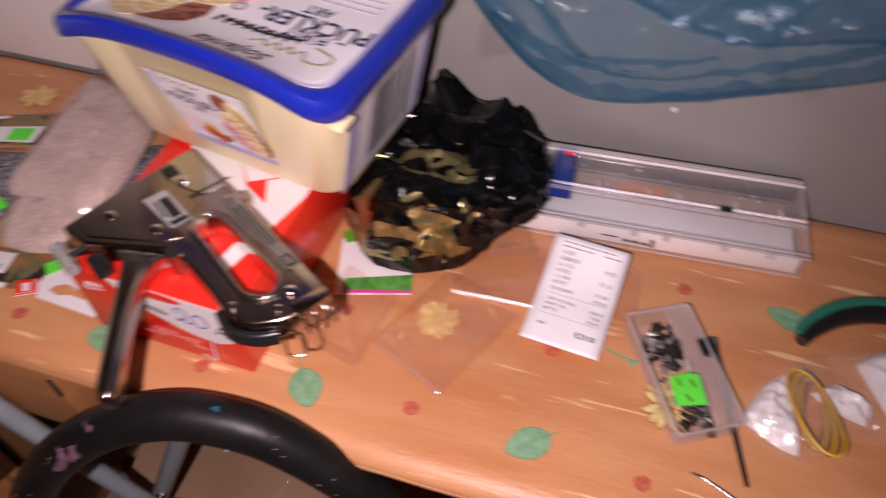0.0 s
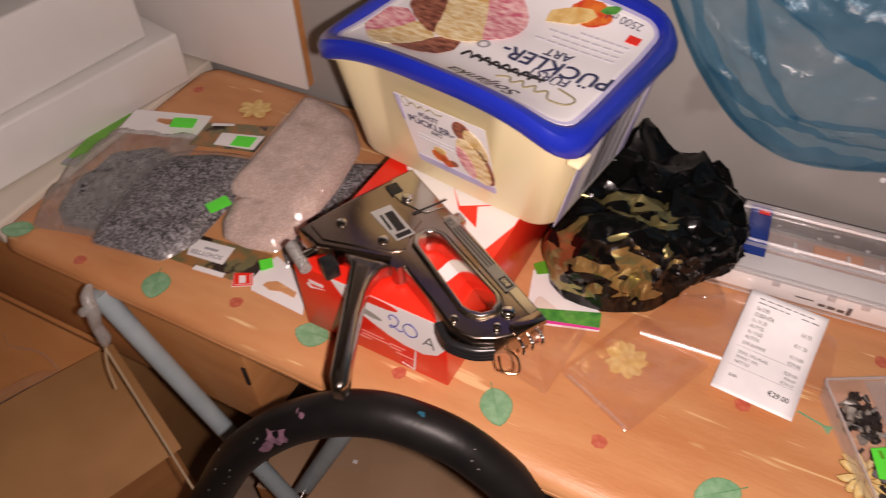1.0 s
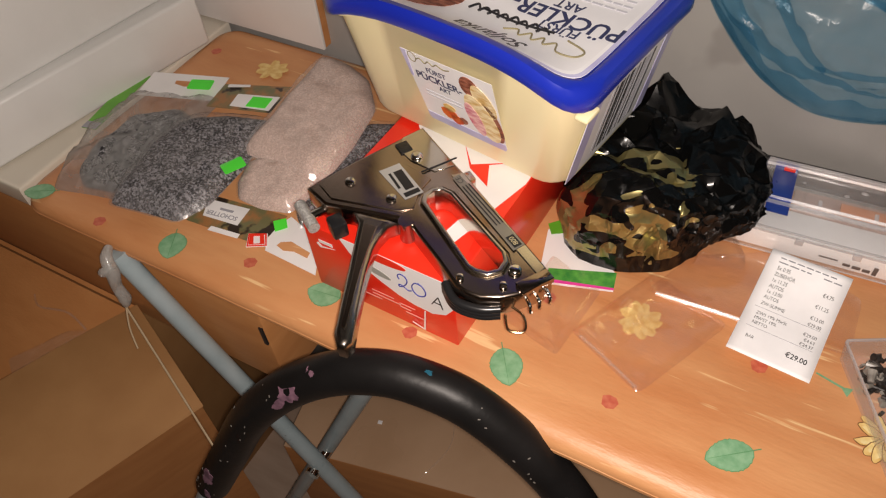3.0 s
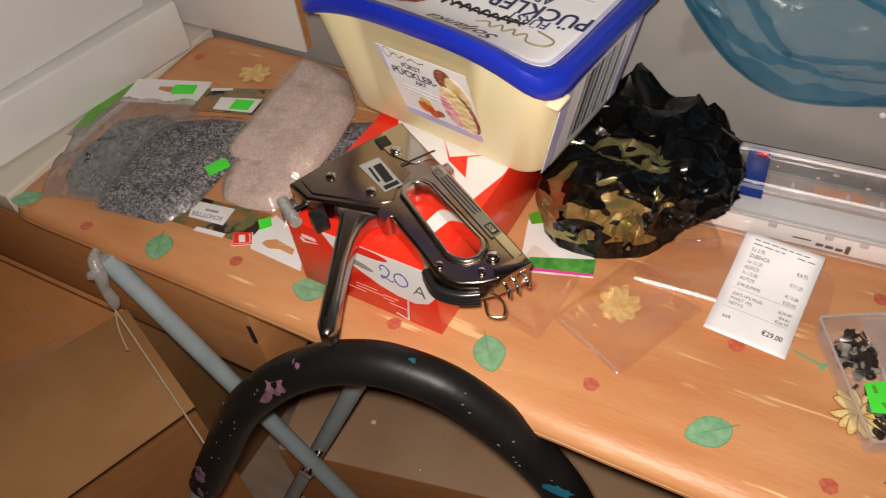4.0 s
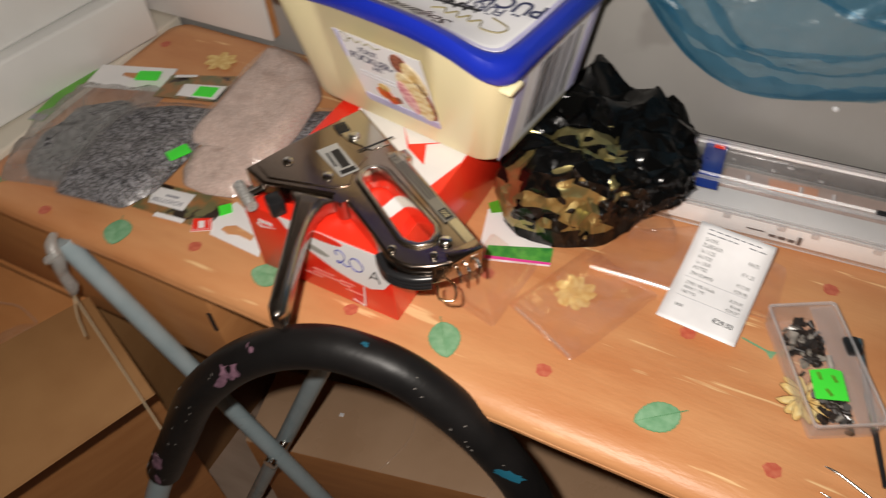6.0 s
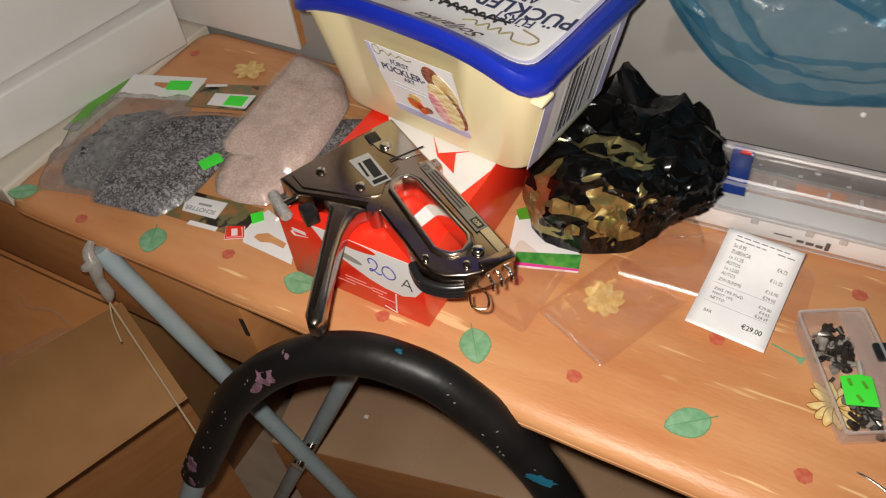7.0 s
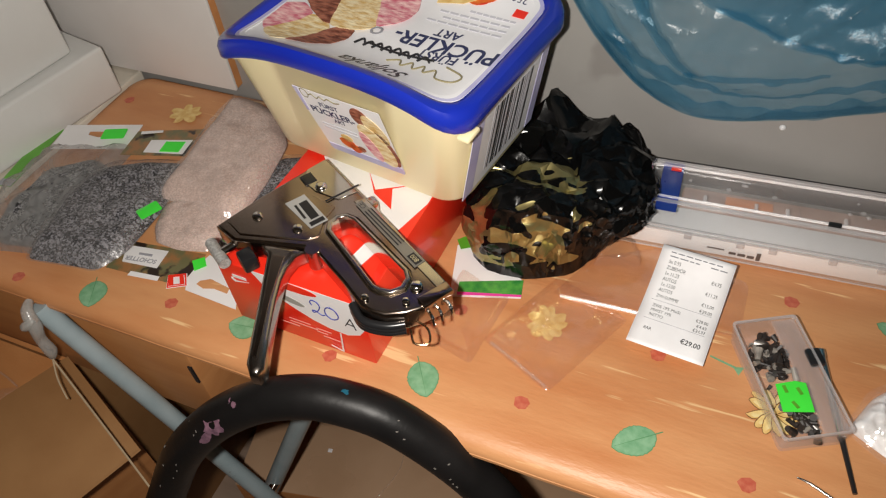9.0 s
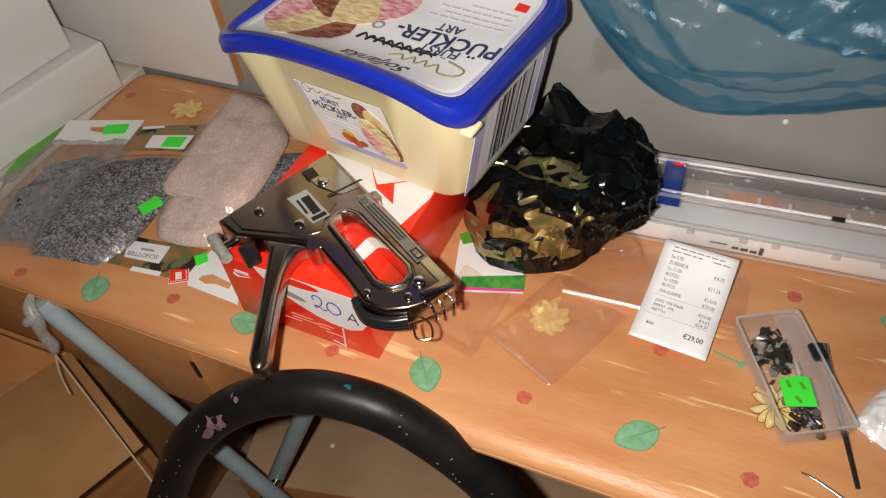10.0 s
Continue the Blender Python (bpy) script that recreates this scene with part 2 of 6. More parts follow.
PAPER = material("thermal_paper", (0.88, 0.87, 0.88), 0.6, scale=30)
GRIT = granules("grey_grit", (0.010, 0.010, 0.013), (0.30, 0.295, 0.32), 600)
GRIT_PALE = granules("pale_grey_grit", (0.020, 0.020, 0.023), (0.30, 0.295, 0.31), 640)
SAND = granules("pink_grey_sand", (0.49, 0.365, 0.315), (0.66, 0.515, 0.455), 800, 0.7)
CLEAR = film("clear_film", clear=0.86, body=(0.62, 0.60, 0.59), gloss=0.11, bump=0.9, bump_scale=70, rough=0.10)
HAZY = film("hazy_film", vary=0.16, vary_scale=28, clear=0.78, body=(0.50, 0.48, 0.48), gloss=0.03, bump=0.5, bump_scale=70, rough=0.26)
MILKY = film("milky_film", vary=0.18, vary_scale=24, clear=0.55, body=(0.44, 0.44, 0.43), gloss=0.08, bump=0.7, bump_scale=55, rough=0.14)
CLEAR_FLAT = film("clear_zip_film", vary=0.07, vary_scale=30, colour=(0.94, 0.90, 0.86), clear=0.88, body=(0.62, 0.50, 0.44), gloss=0.10, bump=0.35, bump_scale=30, rough=0.14)
TRAY_PLASTIC = film("clear_tray_plastic", clear=0.80, body=(0.70, 0.66, 0.66), gloss=0.07, bump=0.04, rough=0.08)
CASE_PLASTIC = film("clear_case_plastic", clear=0.91, body=(0.74, 0.72, 0.72), gloss=0.07, bump=0.06, rough=0.08)
# Whitish body holds the bright line of the seal and the case lips.
SEAL = film("seal_glint_plastic", clear=0.45, body=(0.80, 0.78, 0.78), gloss=0.5, bump=0.1, rough=0.22)
BLUE_FILM = film("blue_film", colour=(0.76, 0.90, 0.98), clear=0.80, body=(0.14, 0.38, 0.54), vary=0.16, gloss=0.030, bump=0.35, bump_scale=75, rough=0.32)
BLUE_FOLD = film("doubled_blue_film", colour=(0.70, 0.86, 0.94), clear=0.86, body=(0.07, 0.31, 0.47), vary=0.12, gloss=0.015, bump=0.35, bump_scale=75, rough=0.32)
# Milkier film: bright edge lines of clear plastic put into its body.
EDGE_PLASTIC = film("milky_edge_plastic", clear=0.55, body=(0.78, 0.76, 0.77), gloss=0.12, bump=0.04, rough=0.08)
BLACK_GOLD = two_tone("black_gold_film", (0.003, 0.003, 0.003), (0.36, 0.31, 0.135))
PHOTO = material("printed_photo", (0.34, 0.16, 0.06), 0.35, second=(0.16, 0.15, 0.07), scale=55, span=(0.4, 0.55), speckle=(0.03, 0.02, 0.015), speckle_scale=40, speckle_at=0.56, coat=0.4)
GREEN_CARD = material("green_card", (0.12, 0.40, 0.03), 0.35, second=(0.09, 0.32, 0.02), scale=30, coat=0.3)
DARK_GREEN = material("dark_green_print", (0.03, 0.22, 0.04), 0.35, second=(0.10, 0.38, 0.06), scale=120)
MAGENTA = material("magenta_print", (0.72, 0.05, 0.32), 0.4)
CAMO = material("dark_patterned_cloth", (0.10, 0.05, 0.02), 0.9, second=(0.03, 0.035, 0.012), scale=22, span=(0.45, 0.55), bump=0.4, bump_scale=60)
STRING = material("hemp_string", (0.36, 0.27, 0.17), 0.8, bump=0.3, bump_scale=600)
TIE = film("cloudy_tie_film", clear=0.42, body=(0.60, 0.60, 0.58), vary=0.2, vary_scale=60, gloss=0.10, bump=0.5, rough=0.2)
YELLOW_WIRE = material("yellow_wire", (0.62, 0.36, 0.02), 0.35)
BROWN_WIRE = material("brown_wire", (0.25, 0.12, 0.04), 0.4)
CRYSTAL = material("pale_plastic_bits", (0.16, 0.145, 0.13), 0.3, second=(0.38, 0.35, 0.31), scale=90)
BLUE_LABEL = material("blue_label", (0.012, 0.035, 0.22), 0.3, coat=0.3)
ORANGE_PATCH = material("orange_label", (0.55, 0.20, 0.07), 0.4)


# ---- mesh helpers ----
def part(name, bm, mat, parent=None, label="", m=None, smooth=True, sharp=40):
    if isinstance(bm, bmesh.types.BMesh):
        me = bpy.data.meshes.new(name)
        bmesh.ops.recalc_face_normals(bm, faces=bm.faces)
        bm.to_mesh(me)
        bm.free()
    else:
        me = bm
    if smooth:
        me.shade_smooth()
        me.set_sharp_from_angle(angle=radians(sharp))
    me.materials.clear()
    me.materials.append(mat)
    ob = new(name, me)
    if parent:
        ob.parent = parent
    if m is not None:
        ob.matrix_basis = m
    if label:
        ob["label"] = label
    return ob


def thing(name, m, label, category, group="", kind=""):
    ob = new(name)
    ob.matrix_basis = m
    return tagged(ob, label, category, group, kind)


def block(sx, sy, sz, bevel=0.0, at=(0, 0, 0), segments=2):
    """A box standing on z = at[2], centred in plan."""
    bm = bmesh.new()
    bmesh.ops.create_cube(bm, size=1)
    for v in bm.verts:
        v.co = Vector((v.co.x * sx + at[0], v.co.y * sy + at[1], (v.co.z + 0.5) * sz + at[2]))
    if bevel:
        bmesh.ops.bevel(bm, geom=list(bm.edges), offset=bevel, segments=segments, profile=0.5, affect="EDGES")
    return bm


def rounded(hx, hy, r, per=6, side=8):
    """Points of a rounded rectangle, anticlockwise."""
    pts = []
    for cx, cy, a0 in ((hx - r, hy - r, 0), (-hx + r, hy - r, 90), (-hx + r, -hy + r, 180), (hx - r, -hy + r, 270)):
        for i in range(per + 1):
            a = radians(a0 + 90 * i / per)
            pts.append((cx + r * math.cos(a), cy + r * math.sin(a)))
        nx, ny = ((-hx + r, hy), (-hx, -hy + r), (hx - r, -hy), (hx, hy - r))[a0 // 90]
        px, py = pts[-1]
        for i in range(1, side):
            pts.append((px + (nx - px) * i / side, py + (ny - py) * i / side))
    return pts


def loft(rings, close_first=True, close_last=True):
    """Skins rings of equal length; each ring is a list of 3D points."""
    bm = bmesh.new()
    rows = [[bm.verts.new(p) for p in ring] for ring in rings]
    n = len(rows[0])
    for a, b in zip(rows, rows[1:]):
        for i in range(n):
            bm.faces.new((a[i], a[(i + 1) % n], b[(i + 1) % n], b[i]))
    if close_first:
        bm.faces.new(rows[0][::-1])
    if close_last:
        bm.faces.new(rows[-1])
    return bm


def flat(loops, depth=0.0003, bevel=0.0, res=0):
    """A mesh from closed 2D outlines (inner ones cut holes), lying on z = 0 and depth thick."""
    cu = bpy.data.curves.new("outline", "CURVE")
    cu.dimensions, cu.fill_mode = "2D", "BOTH"
    cu.offset = -bevel
    cu.extrude, cu.bevel_depth, cu.bevel_resolution = max(0.0, depth / 2 - bevel), bevel, 2
    for loop in loops:
        sp = cu.splines.new("POLY")
        sp.points.add(len(loop) - 1)
        for p, q in zip(sp.points, loop):
            p.co = (q[0], q[1], 0, 1)
        sp.use_cyclic_u = True
    ob = bpy.data.objects.new("outline", cu)
    me = bpy.data.meshes.new_from_object(ob)
    bpy.data.objects.remove(ob)
    bpy.data.curves.remove(cu)
    me.transform(Matrix.Translation((0, 0, depth / 2)))
    return me


def oval(cx, cy, a, b, turn=0.0, n=28, wob=0.0, seed=0):
    rnd = random.Random(seed)
    c, s = math.cos(radians(turn)), math.sin(radians(turn))
    out = []
    for i in range(n):
        w = 1 + wob * rnd.uniform(-1, 1)
        x, y = a * w * math.cos(2 * math.pi * i / n), b * w * math.sin(2 * math.pi * i / n)
        out.append((cx + x * c - y * s, cy + x * s + y * c))
    return out


def rect(x0, y0, x1, y1):
    return [(x0, y0), (x1, y0), (x1, y1), (x0, y1)]


def writing(words, size, mat, parent, m, name="lettering", align="CENTER", squeeze=1.0, shear=0.0, bold=0.0):
    cu = bpy.data.curves.new("words", "FONT")
    cu.body, cu.size, cu.align_x, cu.align_y, cu.shear, cu.offset = words, size, align, "CENTER", shear, bold
    cu.resolution_u = 3
    ob = bpy.data.objects.new("words", cu)
    me = bpy.data.meshes.new_from_object(ob)
    bpy.data.objects.remove(ob)
    bpy.data.curves.remove(cu)
    me.transform(Matrix.Diagonal((squeeze, 1, 1, 1)))
    return part(name, me, mat, parent, m=m, smooth=False)


def tube(points, radius, parent_mat=None, sides=12, closed=False, cap=True):
    """A round tube along points smoothed by Catmull-Rom; radius is a number or one a point."""
    pts = [Vector(p) for p in points]
    rad = radius if isinstance(radius, (list, tuple)) else [radius] * len(pts)
    line, rr = [], []
    n = len(pts)
    if n == 2:
        line, rr = pts, list(rad)
    else:
        for i in range(n if closed else n - 1):
            p0, p1, p2, p3 = [pts[k % n] if closed else pts[min(max(k, 0), n - 1)] for k in (i - 1, i, i + 1, i + 2)]
            r1, r2 = rad[i], rad[(i + 1) % n]
            for k in range(8):
                t = k / 8
                line.append(0.5 * (2 * p1 + (p2 - p0) * t + (2 * p0 - 5 * p1 + 4 * p2 - p3) * t * t + (3 * p1 - p0 - 3 * p2 + p3) * t ** 3))
                rr.append(r1 + (r2 - r1) * t)
        if not closed:
            line.append(pts[-1])
            rr.append(rad[-1])
    rings = []
    up = None
    for i, p in enumerate(line):
        d = (line[(i + 1) % len(line)] - line[i - 1]) if closed or 0 < i < len(line) - 1 else (line[1] - line[0] if i == 0 else line[-1] - line[-2])
        d.normalize()
        if up is None:
            up = d.orthogonal().normalized()
        up = (up - d * up.dot(d)).normalized()
        side = d.cross(up)
        rings.append([p + (up * math.cos(2 * math.pi * k / sides) + side * math.sin(2 * math.pi * k / sides)) * rr[i] for k in range(sides)])
    if closed:
        rings.append(rings[0])
        bm = loft(rings, False, False)
        bmesh.ops.remove_doubles(bm, verts=bm.verts, dist=1e-6)
        return bm
    return loft(rings, cap, cap)


def smooth_outline(poly, n=96):
    """Resamples a closed polygon evenly, with its corners eased."""
    pts = [Vector((*p, 0)) for p in poly]
    seg = [(pts[(i + 1) % len(pts)] - pts[i]).length for i in range(len(pts))]
    total = sum(seg)
    out = []
    for k in range(n):
        d = total * k / n
        i = 0
        while d > seg[i] and i < len(seg) - 1:
            d -= seg[i]
            i += 1
        out.append(pts[i].lerp(pts[(i + 1) % len(pts)], min(1, d / seg[i])))
    for _ in range(2):
        out = [(out[i - 1] + out[i] * 2 + out[(i + 1) % n]) / 4 for i in range(n)]
    return [(p.x, p.y) for p in out]


def pillow(poly, height, lift=0.0, rough=0.0, scale=30.0, rim=0.25, rings=18, n=96, seed=0.0, flat_bottom=True):
    """A lying bag: an outline swelling to its height, with lumps."""
    out = smooth_outline(poly, n)
    cx, cy = sum(p[0] for p in out) / n, sum(p[1] for p in out) / n
    rows = []
    for k in range(rings):
        s = 1 - k / rings
        rise = min(1.0, (1 - s) / rim)
        rise = math.sin(rise * math.pi / 2) ** 0.8
        row = []
        for x, y in out:
            px, py = cx + (x - cx) * s, cy + (y - cy) * s
            w = noise.noise(Vector((px * scale, py * scale, seed))) + 0.5 * noise.noise(Vector((px * scale * 2.7, py * scale * 2.7, seed + 5)))
            row.append((px, py, lift + height * rise * max(0.12, 1 + rough * w)))
        rows.append(row)
    if flat_bottom:
        rows.insert(0, [(x, y, lift - 0.0005) for x, y in out])
    return loft(rows, flat_bottom, True)


ROOM_TURN = -12.0
ORIGIN = Vector((0, 0.645, 0))
RM = Matrix.Translation(ORIGIN) @ pose(0, 0, 0, 0, 0, ROOM_TURN)
RI = RM.inverted()


def local(x, y, z=0.0):
    """World to the frame of wall and board (u along the wall, v out of it)."""
    p = RI @ Vector((x, y, z))
    return p.x, p.y


TOP = 0.85

# ---- room ----
def room():
    def slab(name, x0, x1, y0, y1, z0, z1, mat, label):
        bm = block(x1 - x0, y1 - y0, z1 - z0, 0, ((x0 + x1) / 2, (y0 + y1) / 2, z0))
        ob = part(name, bm, mat, None, m=RM, smooth=False)
        return tagged(ob, label, name.split("_")[0], kind="structure")
    slab("floor", -2.3, 1.9, -2.6, 0.1, -0.1, 0.0, FLOOR, "beige brown floor under the ironing board")
    # Ceiling and the south, west and east walls: unseen, added to bounce light.
    slab("ceiling", -2.3, 1.9, -2.6, 0.1, 2.4, 2.5, ROOM, "unseen pale ceiling added to bounce the torch light")
    slab("wall_north", -2.2, 1.8, 0.0, 0.1, 0.0, 2.4, WALL, "grey white slightly glossy painted wall")
    slab("wall_south", -2.2, 1.8, -2.6, -2.5, 0.0, 2.4, ROOM, "unseen cream wall behind the camera, added to bounce light")
    slab("wall_west", -2.3, -2.2, -2.6, 0.1, 0.0, 2.4, ROOM, "unseen cream wall at the room end, added to bounce light")
    slab("wall_east", 1.8, 1.9, -2.6, 0.1, 0.0, 2.4, ROOM, "unseen cream wall at the room end, added to bounce light")


room()


# ---- ironing board ----
U0, U1, V0, V1 = -0.522, 0.76, -0.334, -0.012


def ironing_board():
    ob = thing("ironing_board", RM, "ironing board with orange leaf-printed wax cloth and grey tube legs", "ironing board")
    cx, cy, hx, hy = (U0 + U1) / 2, (V0 + V1) / 2, (U1 - U0) / 2, (V1 - V0) / 2
    rings = []
    for inset, z in ((0.016, 0.8340), (0.004, 0.8346), (0.0, 0.8365), (0.0, 0.8390), (0.0018, 0.8425), (0.0055, 0.8458), (0.011, 0.8482), (0.018, 0.8495), (0.027, TOP)):
        rings.append([(cx + x, cy + y, z + 0.0012 * noise.noise(Vector((x * 14, y * 14, z * 20))) * (inset < 0.01)) for x, y in rounded(hx - inset, hy - inset, 0.03 - inset, 6, 40)])
    part("cover", loft(rings), CLOTH, ob, "orange wax cloth with streaks, leaves and petals")
    hem = []
    for inset, z in ((0.0005, 0.8385), (-0.0006, 0.8375), (-0.0006, 0.8345), (0.003, 0.8335)):
        hem.append([(cx + x, cy + y, z + 0.0018 * noise.noise(Vector((x * 30, y * 30, 1)))) for x, y in rounded(hx - inset, hy - inset, 0.03 - inset, 6, 40)])
    part("hem", loft(hem, False, False), CLOTH, ob, "pale folded hem of the cloth")
    z = TOP + 0.0002

    def print_at(name, loops, mat, x, y, turn, lift=0.0, size=1.0):
        u, v = local(x, y)
        me = flat([[(a * size, b * size) for a, b in lp] for lp in loops], 0.0001)
        return part(name, me, mat, ob, m=pose(u, v, z + lift, 0, 0, turn - ROOM_TURN), smooth=False)

    def leaf_outline(a, b, n=22, pad=0.0):
        top = [(-a + 2 * a * i / n, (b + pad) * math.sin(math.pi * i / n) ** 0.62 * (1.15 - 0.3 * i / n) + 0.0004 * math.sin(i * 2.6)) for i in range(n + 1)]
        low = [(x, -y * 0.92) for x, y in top[1:-1]][::-1]
        return top + low

    # each leaf: place, turn of its tip, half length, half width
    for x, y, turn, a, b in ((-0.391, 0.406, 285, 0.0145, 0.0125), (-0.238, 0.390, 175, 0.0145, 0.0122), (-0.078, 0.360, 292, 0.016, 0.0122),
                             (0.082, 0.331, 205, 0.0165, 0.0115), (-0.555, 0.437, 195, 0.015, 0.010), (0.279, 0.449, 150, 0.0175, 0.0095),
                             (0.235, 0.293, 190, 0.016, 0.011)):
        print_at("leaf_edge", [leaf_outline(a + 0.0006, b + 0.0006)], LEAF_LINE, x, y, turn)
        print_at("leaf", [leaf_outline(a, b)], LEAF, x, y, turn, 0.00015)
        print_at("leaf_rib", [[(-a * 1.35, 0.0003), (a * 0.9, 0.0001), (a * 0.9, -0.0001), (-a * 1.35, -0.0006)]], LEAF_LINE, x, y, turn, 0.0003)
    for x, y, turn in ((-0.313, 0.405, 20), (0.0, 0.350, -10), (0.157, 0.309, 15), (0.203, 0.471, -15), (-0.157, 0.371, 30), (0.099, 0.406, 0),
                       (-0.473, 0.416, 10), (-0.495, 0.682, 40), (-0.06, 0.43, 10), (0.36, 0.41, 10)):
        print_at("red_petal", [[(-0.0075, 0.004), (-0.003, 0.0068), (0.004, 0.0062), (0.0075, 0.0015), (0.005, -0.005), (-0.001, -0.0068), (-0.006, -0.0045)]], RED_PRINT, x, y, turn, size=0.82)
    for x, y, n, r, seed in ((0.012, 0.425, 9, 0.0165, 3), (-0.414, 0.661, 7, 0.018, 4), (0.179, 0.366, 12, 0.0185, 5)):
        rnd = random.Random(seed)
        for k in range(n):
            a = 360 * k / n + 13 * seed + rnd.uniform(-9, 9)
            g = r * rnd.uniform(0.48, 0.58)
            px, py = x + g * math.cos(radians(a)), y + g * math.sin(radians(a))
            lift = 0.00012 * k
            if seed == 5:
                print_at("petal_edge", [oval(0, 0, r * 0.53, r * 0.225, n=16, wob=0.10, seed=k)], BROWN_LINE, px, py, a, 0.00108 + lift)
                print_at("petal_tip", [oval(0, 0, r * 0.30, r * 0.12, n=12, wob=0.2, seed=k + 40)], PALE_YELLOW, px + 0.1 * g * math.cos(radians(a)), py + 0.1 * g * math.sin(radians(a)), a, 0.00119 + lift)
            print_at("petal", [oval(0, 0, r * 0.50, r * (0.19 if seed == 5 else rnd.uniform(0.26, 0.36)), n=16, wob=0.14, seed=k)], YELLOW_PRINT, px, py, a, 0.0011 + lift)
    print_at("stem", [[(-0.016, 0.0), (0.004, 0.001), (0.009, 0.004), (0.0085, -0.005), (0.003, -0.001), (-0.016, -0.0015)]], LEAF, 0.152, 0.404, -28)
    # two crossing pairs of legs
    radius = 0.0106
    a0, a1 = Vector((*local(-0.4475, 0.3955), 0.836)), Vector((*local(-0.178, 0.394), 0.02))
    b0, b1 = Vector((*local(-0.160, 0.42), 0.834)), Vector((*local(-0.52, 0.42), 0.02))
    part("leg", tube([a0, a1], [0.0096, 0.0112], sides=20), STEEL_PAINT, ob, "grey painted steel tube leg")
    part("leg", tube([b0, b1], radius, sides=20), STEEL_PAINT, ob, "grey painted steel tube leg")
    c = a0.lerp(a1, 0.455)
    part("pivot_bolt", tube([c + Vector((0, -0.015, 0)), c + Vector((0, 0.03, 0))], 0.006), BRIGHT, ob, "bright pivot bolt")
    part("bolt_cap", tube([c + Vector((0, -0.017, 0)), c + Vector((0, -0.012, 0))], 0.009), BRIGHT, ob)
    for f in (a1, b1):
        part("foot_bar", tube([f + Vector((0, -0.16, -0.008)), f + Vector((0, 0.045, -0.008))], 0.0115), STEEL_PAINT, ob)
    q = Vector((*local(-0.235, 0.46), 0.60))
    part("catch_rod", tube([q, q + Vector((0.02, 0.0, 0.2))], 0.007), DARK_STEEL, ob, "dark steel catch rod under the board")
    t0 = Vector((*local(-0.4430, 0.3800), 0.842))
    part("tie_strap", tube([t0 + Vector((-0.010, 0.012, 0.004)), t0 + Vector((-0.004, 0.002, 0.002)), t0 + Vector((0.002, -0.003, -0.010)), t0 + Vector((-0.001, -0.005, -0.028)), t0 + Vector((0.002, -0.006, -0.044)), t0 + Vector((-0.004, -0.006, -0.058))],
                           [0.0035, 0.0055, 0.0065, 0.0050, 0.0060, 0.0030], sides=9), TIE, ob, "cloudy plastic strip knotted round the leg")
    part("strap_loop", tube([t0 + Vector((0.006, 0.000, 0.000)), t0 + Vector((-0.002, -0.008, -0.006)), t0 + Vector((-0.010, -0.004, -0.012))], [0.003, 0.0045, 0.003], sides=9), TIE, ob)
    s0 = t0 + Vector((-0.002, -0.008, -0.058))
    end = Vector((*local(-0.326, 0.287), 0.716))
    mid = s0.lerp(end, 0.5) + Vector((0.0, 0.0, -0.006))
    part("string", tube([s0, s0.lerp(mid, 0.5), mid, mid.lerp(end, 0.5) + Vector((0, 0, -0.002)), end], 0.0010, sides=6), STRING, ob, "thin string tied to the push handle")
    part("string", tube([s0, s0 + Vector((0.010, -0.012, -0.012)), s0 + Vector((0.024, -0.022, -0.024))], 0.0008, sides=6), STRING, ob, "frayed end of the string")
    return ob


ironing_board()


# ---- beige shelf, foam blocks, white panel, cartons ----
def shelf():
    ob = thing("wall_shelf", RM, "beige laminate wall shelf level with the ironing board", "shelf")
    part("board", flat([[(-0.525, -0.325), (-0.525, -0.008), (-0.86, -0.008), (-0.86, -0.17), (-0.72, -0.285), (-0.695, -0.306), (-0.66, -0.321), (-0.62, -0.325)]], 0.025, 0.004), BEIGE, ob, "beige laminate board", m=pose(0, 0, 0.822))
    for u in (-0.56, -0.80):
        part("bracket", block(0.02, 0.15, 0.02, 0.002, (u, -0.09, 0.802)), STEEL_PAINT, ob)


def cloth_bundle():
    bm = pillow([(-0.17, -0.20), (0.13, -0.16), (0.16, 0.0), (0.13, 0.12), (-0.14, 0.12), (-0.19, 0.02)], 0.34, 0, 0.5, 9, 0.4, 26, 120, 6.0)
    ob = part("cloth_bundle", bm, CAMO, None, m=RM @ pose(-1.18, -0.15, 0.651))
    tagged(ob, "dark brown and green cloth bundle behind the foam blocks", "cloth")


def foam_block(x, y, turn, length, depth, height, z):
    """Its front right lower corner stands at x, y."""
    ob = tagged(part("foam_block", block(length, depth, height, 0.004, (-length / 2, depth / 2, 0), 3), FOAM, None,
                     m=pose(x, y, z, 0, 0, turn)), "white foam packing block stacked on the beige table", "foam block", "stacked foam blocks")
    return ob


def white_panel():
    u, v = local(-0.372, 0.709)
    ob = thing("flat_carton", RM, "tall flat white carton with brown edge against the wall", "carton")
    part("front", block(0.40, 0.004, 0.42, 0.001, (u - 0.2, v + 0.002, 0.85)), PANEL, ob, "white front sheet")
    part("side", block(0.396, 0.026, 0.418, 0.001, (u - 0.2 + 0.001, v + 0.018, 0.85)), CARD, ob, "brown cardboard edge")


